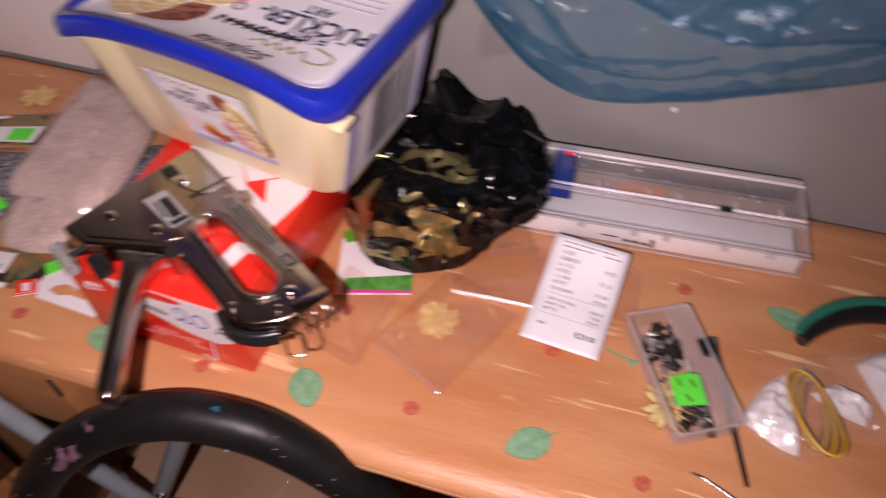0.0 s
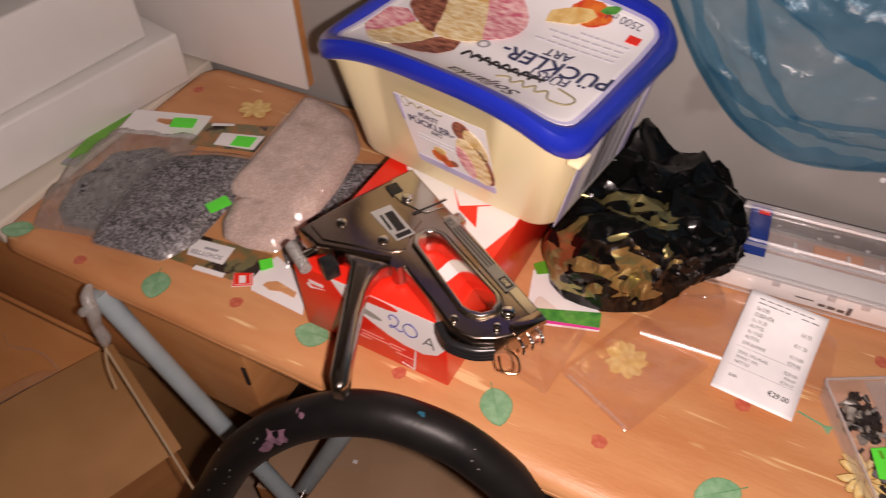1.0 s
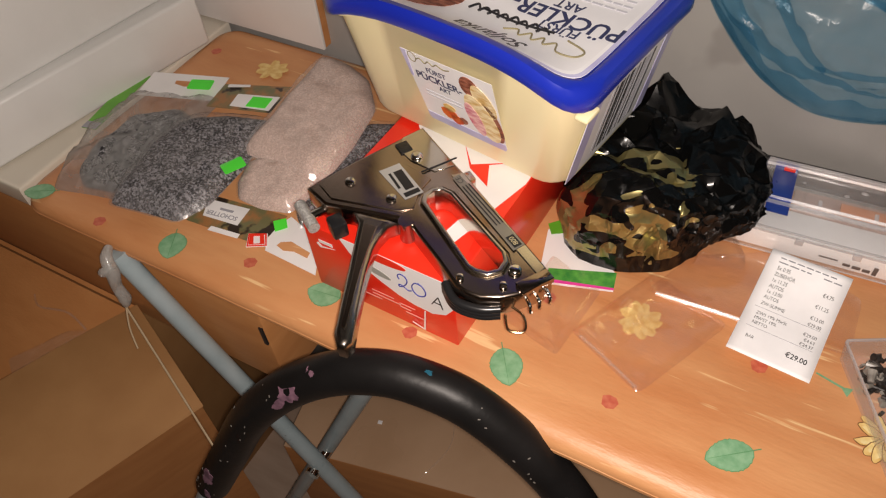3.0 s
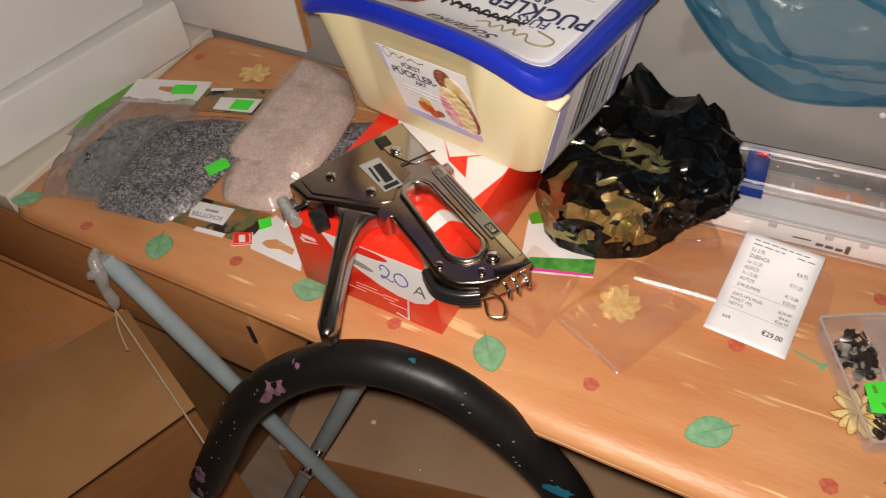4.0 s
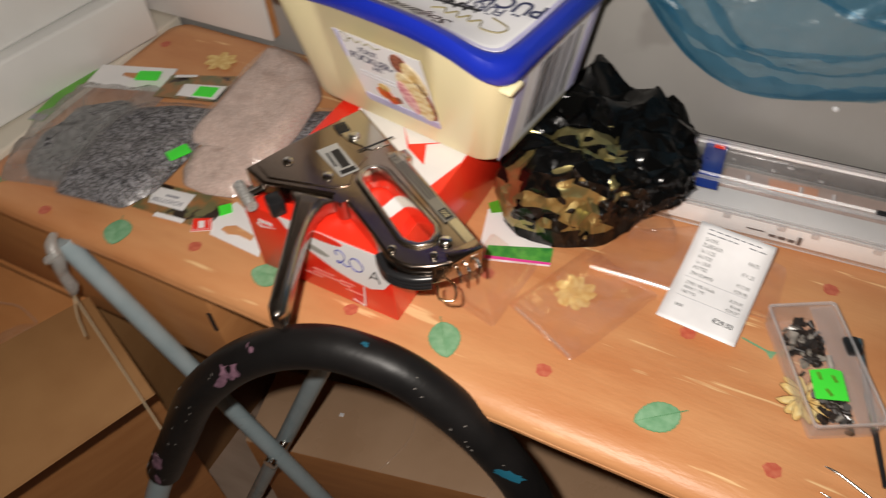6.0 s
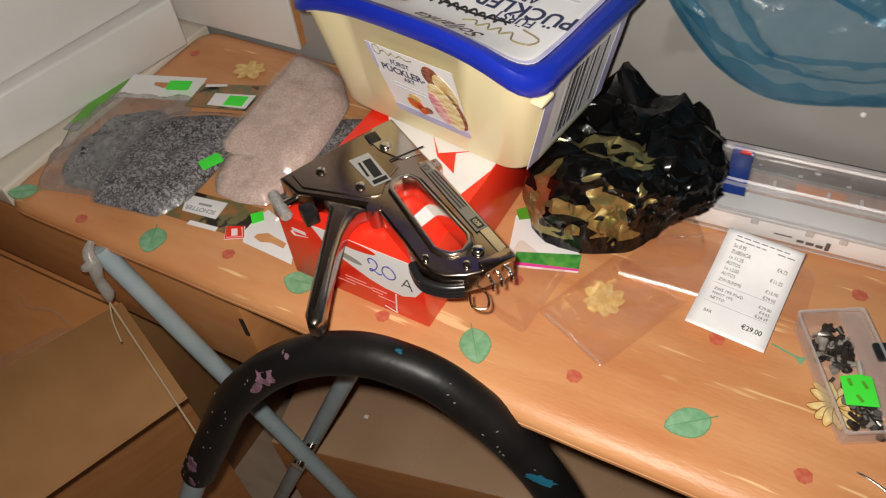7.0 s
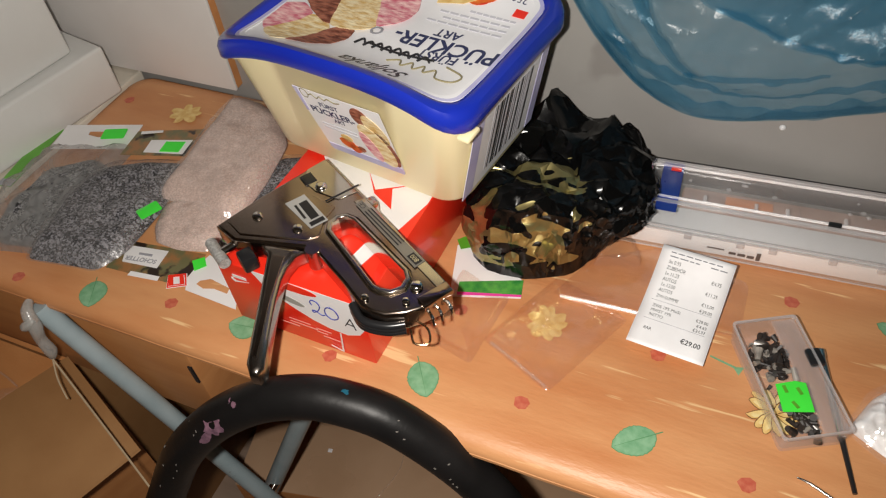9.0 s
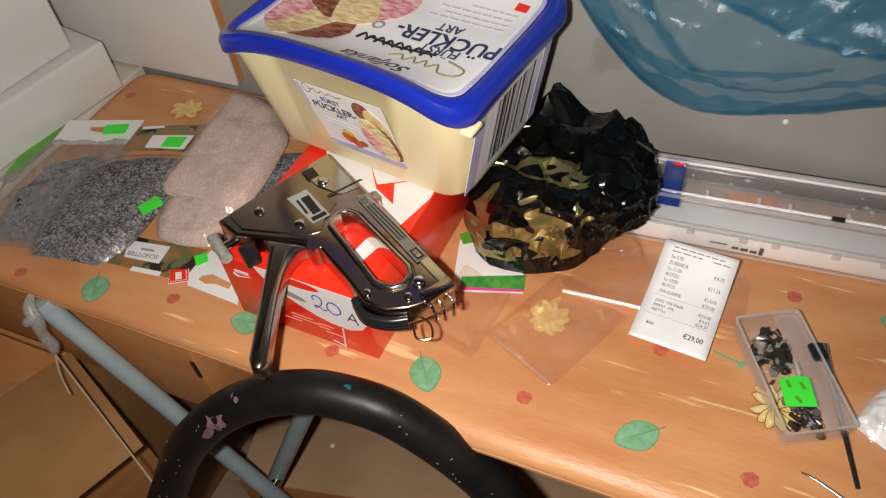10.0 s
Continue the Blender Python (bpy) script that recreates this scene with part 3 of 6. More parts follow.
def open_carton():
    """Open box on the floor, pushed out of square, with one flap folded out."""
    h, t, L, W = 0.675, 0.005, 0.46, 0.50
    ob = thing("open_carton", RM @ pose(-0.465, -0.3135, 0), "open brown cardboard box with a spread tan flap on the floor", "box")
    a = radians(67.5)
    east = Vector((-math.cos(a), -math.sin(a)))
    west = Vector((-1, 0))

    def sheet(name, p, q, thick, z0, z1, mat, label=""):
        n = Vector((-(q - p).y, (q - p).x)).normalized() * thick
        bm = loft([[(*c, z) for c in (p, q, q + n, p + n)] for z in (z0, z1)])
        return part(name, bm, mat, ob, label, smooth=False)
    A, B = Vector((0, 0)), east * L
    C, D = B + west * W, west * W
    sheet("side", A, B, -t, 0.006, h, CARD)
    sheet("side", D, A + west * t, -t, 0.006, h, CARD)
    sheet("side", B + west * t, C, -t, 0.006, h, CARD)
    sheet("side", C, D, -t, 0.006, h, CARD)
    part("bottom", loft([[(*c, z) for c in (A, D, C, B)] for z in (0.001, 0.005)]), CARD, ob, smooth=False)
    out = Vector((math.sin(a), -math.cos(a)))
    rows = []
    for k in range(9):
        f = k / 8
        rows.append([(*(A + out * 0.158 * f + east * L * g), h + 0.002 - 0.012 * f * f + 0.004 * math.sin(5 * g + 2 * f)) for g in (0, 0.2, 0.4, 0.6, 0.8, 1.0)])
    bm = bmesh.new()
    for lift in (0.0, 0.004):
        vs = [[bm.verts.new((x, y, z + lift)) for x, y, z in r] for r in rows]
        for p in range(8):
            for q in range(5):
                bm.faces.new((vs[p][q], vs[p + 1][q], vs[p + 1][q + 1], vs[p][q + 1]))
    bmesh.ops.recalc_face_normals(bm, faces=list(bm.faces))
    part("flap", bm, CARD_TAN, ob, "tan flap folded outwards")
    # brown flaps folded down into the box
    for p, q, inward, drop, wide in ((D, A, Vector((0, -1)), 0.10, 0.17), (C, D, Vector((1, 0)), 0.16, 0.24)):
        e = (q - p).normalized() * 0.008
        bm = bmesh.new()
        for lift in (0.0, 0.004):
            grid = [[bm.verts.new((*(p + e + (q - p - 2 * e) * g + inward * (0.007 + wide * f) - (q - p) * 0.10 * f * (g - 0.5)), h - 0.006 - drop * f ** 1.15 + lift)) for g in (0, 0.25, 0.5, 0.75, 1)] for f in (0, 0.25, 0.5, 0.75, 1)]
            for a0, b0 in zip(grid, grid[1:]):
                for k in range(4):
                    bm.faces.new((a0[k], a0[k + 1], b0[k + 1], b0[k]))
        part("flap", bm, CARD, ob, "brown flap folded into the box")
    part("tape_scrap", pillow([(-0.060, -0.13), (-0.030, -0.075), (-0.028, -0.045), (-0.050, -0.055), (-0.085, -0.115)], 0.006, 0, 0.6, 18, 0.5, seed=12, flat_bottom=False), CLEAR, ob, "loose clear tape curling off the rim", m=pose(0, 0, h - 0.004))
    part("tape_scrap", tube([(-0.030, -0.050, h + 0.003), (-0.060, -0.045, h + 0.010), (-0.100, -0.052, h + 0.006), (-0.130, -0.040, h - 0.004)], 0.0012, sides=6), CLEAR, ob, "twisted strip of clear tape")


def carton(u, v, sx, sy, sz, z, mat, label):
    ob = thing("carton", RM @ pose(u, v, z), label, "box")
    part("body", block(sx, sy, sz, 0.003), mat, ob)
    part("tape", block(sx * 1.002, 0.05, 0.001, 0, (0, 0, sz - 0.0002)), CARD_TAN, ob, "packing tape strip")
    part("corner_seam", block(0.004, 0.002, sz * 0.16, 0, (sx / 2 - 0.0035, -sy / 2 - 0.0005, sz * 0.45)), BLACK_INK, ob, "dark open seam at the corner")


def low_carton():
    """Long box on the floor behind the crossed legs, its top under clear film."""
    ob = thing("low_carton", pose(-0.135, 0.532, 0), "low brown carton with film-covered tan top behind the legs", "box")
    part("body", block(0.63, 0.130, 0.298, 0.003), CARD, ob)
    part("top_sheet", block(0.629, 0.129, 0.0015, 0.0004, (0, 0, 0.2985)), TOP_SHEET, ob, "shiny tan top sheet")
    part("scrap", block(0.007, 0.006, 0.001, 0.0003, (-0.185, 0.010, 0.3003)), PAPER, ob, "white paper scrap")
    for x in (-0.10, 0.06):
        part("film_crease", tube([(x, -0.062, 0.3005), (x + 0.03, 0.0, 0.3012), (x + 0.02, 0.060, 0.3005)], 0.0008, sides=6), CLEAR, ob, "crease in the clear film")


shelf()
low_carton()
cloth_bundle()
foam_block(-0.513, 0.700, 66.7, 0.285, 0.16, 0.062, 0.848)
foam_block(-0.540, 0.684, 68.5, 0.36, 0.15, 0.085, 0.9105)
white_panel()
open_carton()
carton(-0.620, -0.181, 0.72, 0.262, 0.170, 0.660, CARD, "plain brown cardboard carton under the ironing board")
carton(-0.785, -0.150, 0.39, 0.230, 0.660, 0.0, CARD_TAN, "tall tan cardboard carton on the floor under another carton")
carton(-1.200, -0.170, 0.42, 0.330, 0.650, 0.0, CARD_TAN, "tall tan cardboard carton on the floor beside the shelf")


# ---- shoe box ----
SHOE = pose(-0.117, 0.368, TOP + 0.0006, 0, 0, -14.0)
SW, SD, SH = 0.132, 0.235, 0.0745


def shoe_box():
    ob = thing("shoe_box", SHOE, "small red and white cardboard shoe box on the ironing board", "shoe box")
    part("body", block(SW, SD, SH - 0.001, 0.0012, (-SW / 2, SD / 2, 0)), RED_BOX, ob, "glossy red cardboard")
    up = lambda lift=0.0: pose(0, 0, SH - 0.001 + 0.0003 + lift)
    # lid top: white field with red rays
    part("top_print", flat([[(-0.112, 0.232), (-0.112, 0.134), (-0.090, 0.112), (-0.068, 0.094), (-0.052, 0.062), (-0.047, 0.035), (-0.022, 0.028), (-0.016, 0.050), (-0.010, 0.078), (-0.001, 0.112), (-0.001, 0.232)]]), WHITE_BOX, ob, "white field of the lid", m=up())
    for tri in ([(-0.066, 0.132), (-0.049, 0.112), (-0.018, 0.130), (-0.036, 0.118), (-0.026, 0.096), (-0.048, 0.108)], [(-0.096, 0.146), (-0.062, 0.134), (-0.084, 0.140), (-0.104, 0.134)],
                [(-0.016, 0.150), (-0.001, 0.160), (-0.001, 0.135)]):
        part("red_ray", flat([tri]), RED_BOX, ob, m=up(0.0004))
    part("red_field", flat([[(-0.068, 0.058), (-0.060, 0.080), (-0.045, 0.074), (-0.027, 0.062), (-0.032, 0.036), (-0.048, 0.034)]]), RED_BOX, ob, m=up(0.0004))
    part("red_field", flat([[(-0.006, 0.030), (-0.009, 0.050), (-0.001, 0.052), (-0.001, 0.022)]]), RED_BOX, ob, m=up(0.0004))
    side = lambda x, z, lift=0.0003: Matrix.Translation((x, -lift, z)) @ pose(0, 0, 0, 90, 0, 0)
    # front: white swoosh field, pen mark, small lines
    part("front_print", flat([[(-0.098, 0.0745), (-0.088, 0.058), (-0.078, 0.050), (-0.064, 0.042), (-0.050, 0.035), (-0.036, 0.031), (-0.020, 0.030), (-0.008, 0.036), (-0.0005, 0.048), (-0.0005, 0.0745)]]), WHITE_BOX, ob, "white field of the front", m=side(0, 0))
    part("front_shade", flat([oval(-0.062, 0.0700, 0.023, 0.0043)]), RED_BOX, ob, m=side(0, 0, 0.0006))
    part("shoe_picture", flat([oval(-0.068, 0.053, 0.014, 0.0035, -12)]), GREY_SOLE, ob, "grey printed sole", m=side(0, 0, 0.0006))
    part("logo", flat([[(-0.122, 0.056), (-0.119, 0.0525), (-0.104, 0.057), (-0.117, 0.0545), (-0.1205, 0.058)]]), WHITE_BOX, ob, "plain white curved mark", m=side(0, 0, 0.0006))
    part("logo_bar", flat([rect(-0.119, 0.0585, -0.106, 0.062)]), WHITE_BOX, ob, m=side(0, 0, 0.0006))
    for k, (x, z, w) in enumerate(((-0.075, 0.026, 0.02), (-0.075, 0.022, 0.026), (-0.05, 0.024, 0.014), (-0.05, 0.020, 0.010), (-0.085, 0.018, 0.018), (-0.045, 0.016, 0.016))):
        part("print_line", flat([rect(x, z, x + w, z + 0.0010)]), material("pale_red_ink", (0.75, 0.35, 0.30)) if k == 0 else bpy.data.materials["pale_red_ink"], ob, m=side(0, 0, 0.0006))
    part("cut_line", flat([[(-0.030, 0.004), (-0.0285, 0.003), (-0.026, 0.029), (-0.0272, 0.029)]]), WHITE_BOX, ob, m=side(0, 0, 0.0006))
    part("cut_line", flat([[(-0.040, 0.006), (-0.0295, 0.003), (-0.0295, 0.0042), (-0.040, 0.0072)]]), WHITE_BOX, ob, m=side(0, 0, 0.0006))
    pen = lambda pts, mat: part("pen_writing", tube([(x, -0.0006, z) for x, z in pts], 0.00055, sides=6), mat, ob)
    pen([(-0.0465, 0.0560), (-0.0475, 0.0595), (-0.0450, 0.0625), (-0.0410, 0.0615), (-0.0395, 0.0570), (-0.0420, 0.0510), (-0.0465, 0.0470), (-0.0475, 0.0490), (-0.0445, 0.0495), (-0.0395, 0.0465), (-0.0365, 0.0480)], BLUE_INK)
    pen([(-0.0270, 0.0590), (-0.0320, 0.0595), (-0.0355, 0.0545), (-0.0350, 0.0490), (-0.0310, 0.0455), (-0.0260, 0.0475), (-0.0240, 0.0525), (-0.0260, 0.0580), (-0.0300, 0.0610)], BLUE_INK)
    pen([(-0.0195, 0.0430), (-0.0165, 0.0485), (-0.0135, 0.0540)], BLACK_INK)
    pen([(-0.0135, 0.0540), (-0.0120, 0.0480), (-0.0105, 0.0415)], BLACK_INK)
    pen([(-0.0180, 0.0465), (-0.0110, 0.0460)], BLACK_INK)
    # grey barcode label on the west end
    west = lambda y, z: Matrix.Translation((-SW - 0.0004, y, z)) @ pose(0, 0, 0, 90, 0, -90)
    part("sticker", flat([rect(-0.03, 0.004, -0.002, 0.030)]), WHITE_BOX, ob, "white barcode sticker", m=west(0, 0))
    for k in range(9):
        part("bar", flat([rect(-0.027 + 0.0026 * k, 0.010, -0.0258 + 0.0026 * k, 0.027)]), GREY_INK, ob, m=west(0, 0) @ pose(0, 0, 0.0003))
    return ob


shoe_box()


# ---- ice cream tub ----
TUB = pose(-0.1239, 0.5501, TOP + SH + 0.002, 0, 0, -21.3)
LA, LB = 0.1138, 0.0873
LID = 0.0135


def lid_rise(x, y):
    """The lid is warped: it bows up along the middle of its long sides."""
    fx, fy = min(1.0, abs(x) / LA), min(1.0, abs(y) / LB)
    long_side = max(0.0, (fy - 0.22) / 0.78) ** 2
    return 0.0245 * long_side * (1 - fx ** 3) + 0.0035 * fx ** 6 * (1 - fy ** 2)


def bow(ob):
    """Bends a flat print to the warp of the lid."""
    bm = bmesh.new()
    bm.from_mesh(ob.data)
    for _ in range(4):
        edges = [e for e in bm.edges if e.calc_length() > 0.007]
        if not edges:
            break
        bmesh.ops.subdivide_edges(bm, edges=edges, cuts=1)
        bmesh.ops.triangulate(bm, faces=[f for f in bm.faces if len(f.verts) > 3])
    m, back = ob.matrix_basis, ob.matrix_basis.inverted()
    for v in bm.verts:
        p = m @ v.co
        p.z += lid_rise(p.x, p.y)
        v.co = back @ p
    bm.to_mesh(ob.data)
    bm.free()
    return ob


def tub():
    ob = thing("ice_cream_tub", TUB, "cream plastic ice cream tub with blue lid on the shoe box", "tub")
    rings = []
    for hx, hy, r, z in ((0.090, 0.056, 0.020, 0.0), (0.0955, 0.0615, 0.022, 0.002), (0.097, 0.063, 0.022, 0.006), (0.1055, 0.079, 0.024, 0.097), (0.1075, 0.081, 0.024, 0.0972),
                         (0.1080, 0.082, 0.024, 0.109), (0.1050, 0.079, 0.023, 0.109), (0.094, 0.060, 0.02, 0.010)):
        k = max(0.0, 1 - z / 0.097)
        rings.append([(x - 0.011 * k, y + 0.011 * k, z + lid_rise(x * 1.05, y * 1.05) * min(1, z / 0.09)) for x, y in rounded(hx, hy, r, 6, 14)])
    part("body", loft(rings), CREAM, ob, "cream plastic body")
    rings = []
    for ins, z in ((0.006, 0.0865), (0.0015, 0.0855), (0.0, 0.088), (0.0, 0.097), (0.002, 0.1015), (0.007, 0.1035), (0.0100, 0.1030), (0.0122, 0.1005), (0.0143, 0.1000)):
        rings.append([(x, y, z + LID + lid_rise(x, y)) for x, y in rounded(LA - ins, LB - ins, 0.026 - ins * 0.6, 6, 14)])
    part("lid", loft(rings, False, False), BLUE, ob, "blue plastic lid rim")
    top = lambda x=0, y=0, lift=0.0, turn=0: pose(x, y, 0.1004 + LID + lift, 0, 0, turn)
    prints = []
    rings = []
    for k in range(24):
        f = 1 - k / 24
        rings.append([(x * f, y * f, 0.1004 + LID + lid_rise(x * f, y * f)) for x, y in rounded(LA - 0.0138, LB - 0.0138, 0.016, 5, 14)])
    part("lid_print", loft(rings, False, True), WHITE, ob, "white printed lid label")
    for k in range(2):
        w = 0.006 - 0.003 * k
        prints.append(part("lid_border", flat([rounded(LA - 0.0139, LB - 0.0139, 0.016), rounded(LA - 0.0139 - w, LB - 0.0139 - w, 0.013)]), LILAC if k else WHITE, ob, "lilac shaded edge", m=top(lift=0.0003 + 0.0002 * k)))
    # the label is printed to be read from the wall side
    scoops = (([(-0.085, -0.049), (-0.094, -0.040), (-0.096, -0.009), (-0.083, -0.001), (-0.0666, -0.0105), (-0.064, -0.020), (-0.074, -0.040)], PINK_ICE),
              ([(-0.0852, -0.0491), (-0.0747, -0.0576), (-0.0617, -0.0624), (-0.0505, -0.0551), (-0.0388, -0.0234), (-0.052, -0.014), (-0.0652, -0.0122), (-0.070, -0.026)], VANILLA),
              ([(-0.0543, -0.0590), (-0.0331, -0.0555), (-0.021, -0.044), (-0.0165, -0.030), (-0.0197, -0.0169), (-0.032, -0.018), (-0.0388, -0.0234), (-0.046, -0.044)], CHOCOLATE),
              ([(-0.085, 0.003), (-0.0666, -0.0105), (-0.052, -0.0185), (-0.0414, -0.02), (-0.050, 0.004), (-0.062, 0.030), (-0.078, 0.052), (-0.095, 0.040)], CHOCOLATE),
              ([(-0.0434, -0.021), (-0.0291, -0.0212), (-0.015, -0.017), (-0.0053, -0.0081), (-0.022, 0.022), (-0.045, 0.062), (-0.080, 0.055), (-0.066, 0.033), (-0.054, 0.008)], VANILLA),
              ([(-0.0073, -0.0090), (0.003, -0.001), (0.0105, 0.010), (0.011, 0.024), (0.0057, 0.0361), (-0.006, 0.050), (-0.026, 0.062), (-0.047, 0.0635), (-0.022, 0.020)], PINK_ICE))
    for n, (loop, mat) in enumerate(scoops):
        loop = [(max(-0.098, min(0.094, x + 0.0009 * noise.noise(Vector((x * 300, y * 300, n))))), max(-0.069, min(0.0695, y + 0.0012 * noise.noise(Vector((x * 280, y * 280, n + 5)))))) for x, y in smooth_outline(loop, 60)]
        prints.append(part("scoop_print", flat([loop]), mat, ob, m=top(lift=0.0006 + 0.00022 * n)))
    prints.append(part("fruit_print", flat([oval(0.046, 0.0580, 0.0165, 0.0115, wob=0.08)]), BERRY, ob, m=top(lift=0.0008)))
    prints.append(part("flower_print", flat([oval(0.032, 0.050, 0.017, 0.009, 20, n=10, wob=0.35)]), YELLOW_PRINT, ob, m=top(lift=0.0012)))
    prints.append(part("fruit_print", flat([oval(0.014, 0.066, 0.008, 0.005, wob=0.1)]), CHOCOLATE, ob, m=top(lift=0.0010)))
    prints.append(part("leaf_print", flat([oval(0.058, 0.066, 0.007, 0.0035, 30, n=12, wob=0.2)]), DARK_GREEN, ob, m=top(lift=0.0011)))
    T = lambda x, y: top(x, y, 0.0012, 180)
    prints.append(writing("PÜCKLER-", 0.0222, NAVY, ob, T(0.0545, -0.0085), bold=0.0005, squeeze=0.88))
    prints.append(writing("FÜRST", 0.0135, NAVY, ob, T(0.057, -0.0215), bold=0.0003, squeeze=0.85))
    prints.append(writing("ART", 0.0135, NAVY, ob, T(0.049, 0.0065), bold=0.0003, squeeze=0.85))
    for k, w in enumerate((0.066, 0.056, 0.062, 0.040)):
        for q in range(7):
            x0 = 0.090 - w * (q + 0.85) / 7
            prints.append(part("small_print", flat([rect(-w / 17, -0.0011, w / 17, 0.0011)]), PALE_INK, ob, m=top(x0, 0.0195 + 0.0065 * k, 0.0006)))
    prints.append(writing("2500 ml", 0.0105, NAVY, ob, T(0.0715, 0.0625), squeeze=0.85))
    prints.append(part("seal", flat([rect(-0.005, -0.004, 0.005, 0.004)]), RED_BOX, ob, "small red seal", m=top(0.086, 0.049, 0.0006)))
    prints.append(part("seal", flat([oval(0, 0, 0.005, 0.005), oval(0, 0, 0.0032, 0.0032)]), GREY_INK, ob, m=top(-0.002, -0.014, 0.0030)))
    # bronze flourish of the maker's mark and the crossed-out pen words
    zz = 0.1012 + LID
    prints.append(part("script_mark", tube([(0.070, -0.030, zz), (0.086, -0.036, zz), (0.084, -0.046, zz), (0.072, -0.048, zz), (0.066, -0.038, zz), (0.060, -0.045, zz), (0.056, -0.037, zz), (0.051, -0.045, zz), (0.046, -0.037, zz), (0.041, -0.045, zz), (0.036, -0.038, zz), (0.028, -0.044, zz)], 0.0007, sides=6), OLIVE_INK, ob, "bronze curly mark"))
    prints.append(writing("Soljanka", 0.0195, BLACK_INK, ob, T(0.030, -0.0625) @ pose(0, 0, 0.0004, 0, 0, 1), "pen_writing", shear=0.25, bold=0.0003, squeeze=0.85))
    for k in range(8):
        prints.append(part("pen_stroke", tube([(0.056 - 0.008 * k, -0.031 - 0.001 * (k % 3), zz + 0.0004), (0.050 - 0.008 * k, -0.026 + 0.001 * (k % 2), zz + 0.0004), (0.047 - 0.008 * k, -0.033, zz + 0.0004)], 0.0009, sides=6), BLACK_INK, ob))
    prints.append(part("pen_stroke", tube([(0.058, -0.0275, zz + 0.0005), (0.028, -0.031, zz + 0.0005), (0.0, -0.028, zz + 0.0005)], 0.0009, sides=6), BLACK_INK, ob))
    for q in prints:
        bow(q)
    # front label, on the leaning wall
    lean = math.degrees(math.atan2(0.0262, 0.091))
    F = lambda x, z, lift=0.0: Matrix.Translation((0, -0.0527, 0.006)) @ pose(0, 0, 0, 90 + lean, 0, 0) @ Matrix.Translation((-0.001, 0.012, 0)) @ Matrix.Diagonal((0.92, 1.08, 1, 1)) @ Matrix.Translation((x, z, 0.0005 + lift))
    part("front_label", flat([[(-0.036, 0.081), (-0.032, 0.012), (-0.030, 0.009), (0.046, 0.0085), (0.0475, 0.011), (0.0495, 0.081)]]), WHITE, ob, "white and lilac printed label", m=F(0, 0))
    part("label_shade", flat([[(-0.032, 0.012), (-0.030, 0.009), (0.046, 0.0085), (0.0475, 0.011), (0.047, 0.016), (-0.032, 0.017)]]), LILAC, ob, m=F(0, 0, 0.0003))
    part("label_shade", flat([[(-0.036, 0.081), (-0.0345, 0.055), (-0.032, 0.055), (-0.031, 0.081)]]), LILAC, ob, m=F(0, 0, 0.0003))
    part("script_mark", flat([oval(-0.026, 0.0765, 0.004, 0.005, n=16), oval(-0.026, 0.0765, 0.0034, 0.0044, n=16)]), OLIVE_INK, ob, m=F(0, 0, 0.0004))
    part("script_mark", tube([(-0.022, 0.0755, 0), (-0.018, 0.0775, 0), (-0.014, 0.0745, 0), (-0.010, 0.0775, 0), (-0.006, 0.075, 0), (-0.002, 0.0775, 0), (0.004, 0.0755, 0), (0.010, 0.077, 0)], 0.0005, sides=6), OLIVE_INK, ob, m=F(0, 0, 0.0004))
    writing("FÜRST", 0.0068, NAVY, ob, F(-0.006, 0.0672, 0.0004), bold=0.0002)
    writing("PÜCKLER-", 0.0095, NAVY, ob, F(-0.006, 0.0588, 0.0004), bold=0.0003, squeeze=1.05)
    writing("ART", 0.0062, NAVY, ob, F(-0.002, 0.0518, 0.0004), bold=0.0002)
    for k in range(2):
        part("small_print", flat([rect(-0.024, 0.0435 - 0.004 * k, 0.012, 0.0445 - 0.004 * k)]), PALE_INK, ob, m=F(0, 0, 0.0004))
    for loop, mat, k in ((oval(0.026, 0.068, 0.009, 0.010), CHOCOLATE, 0), (oval(0.037, 0.058, 0.0085, 0.016, 25), VANILLA, 1), (oval(0.040, 0.037, 0.008, 0.020, 12), CHOCOLATE, 1),
                         (oval(0.031, 0.038, 0.012, 0.024, 22), VANILLA, 2), (oval(0.023, 0.034, 0.0065, 0.017, 16), PINK_ICE, 3)):
        part("scoop_print", flat([loop]), mat, ob, m=F(0, 0, 0.0004 + 0.0002 * k))
    for x, z, a, b, mat in ((-0.006, 0.0265, 0.008, 0.006, BERRY), (0.001, 0.022, 0.006, 0.005, BERRY), (-0.004, 0.033, 0.006, 0.004, YELLOW_PRINT), (0.008, 0.024, 0.004, 0.0035, CHOCOLATE)):
        part("fruit_print", flat([oval(x, z, a, b, n=14, wob=0.12)]), mat, ob, m=F(0, 0, 0.0005))
    # barcode panel on the east wall
    lean2 = math.degrees(math.atan2(0.0188, 0.091))
    S = lambda y, z, lift=0.0: Matrix.Translation((0.0868, 0.004, 0.006)) @ pose(0, 0, 0, 90 + lean2, 0, 90) @ Matrix.Translation((y, z, 0.0005 + lift))
    part("side_label", flat([rect(-0.056, 0.006, 0.058, 0.088)]), WHITE, ob, "white side label with barcode", m=S(0, 0))
    part("label_shade", flat([rect(-0.056, 0.006, -0.042, 0.088)]), LILAC, ob, m=S(0, 0, 0.0003))
    part("label_shade", flat([rect(0.046, 0.006, 0.058, 0.088)]), LILAC, ob, m=S(0, 0, 0.0003))
    rnd = random.Random(4)
    y = -0.026
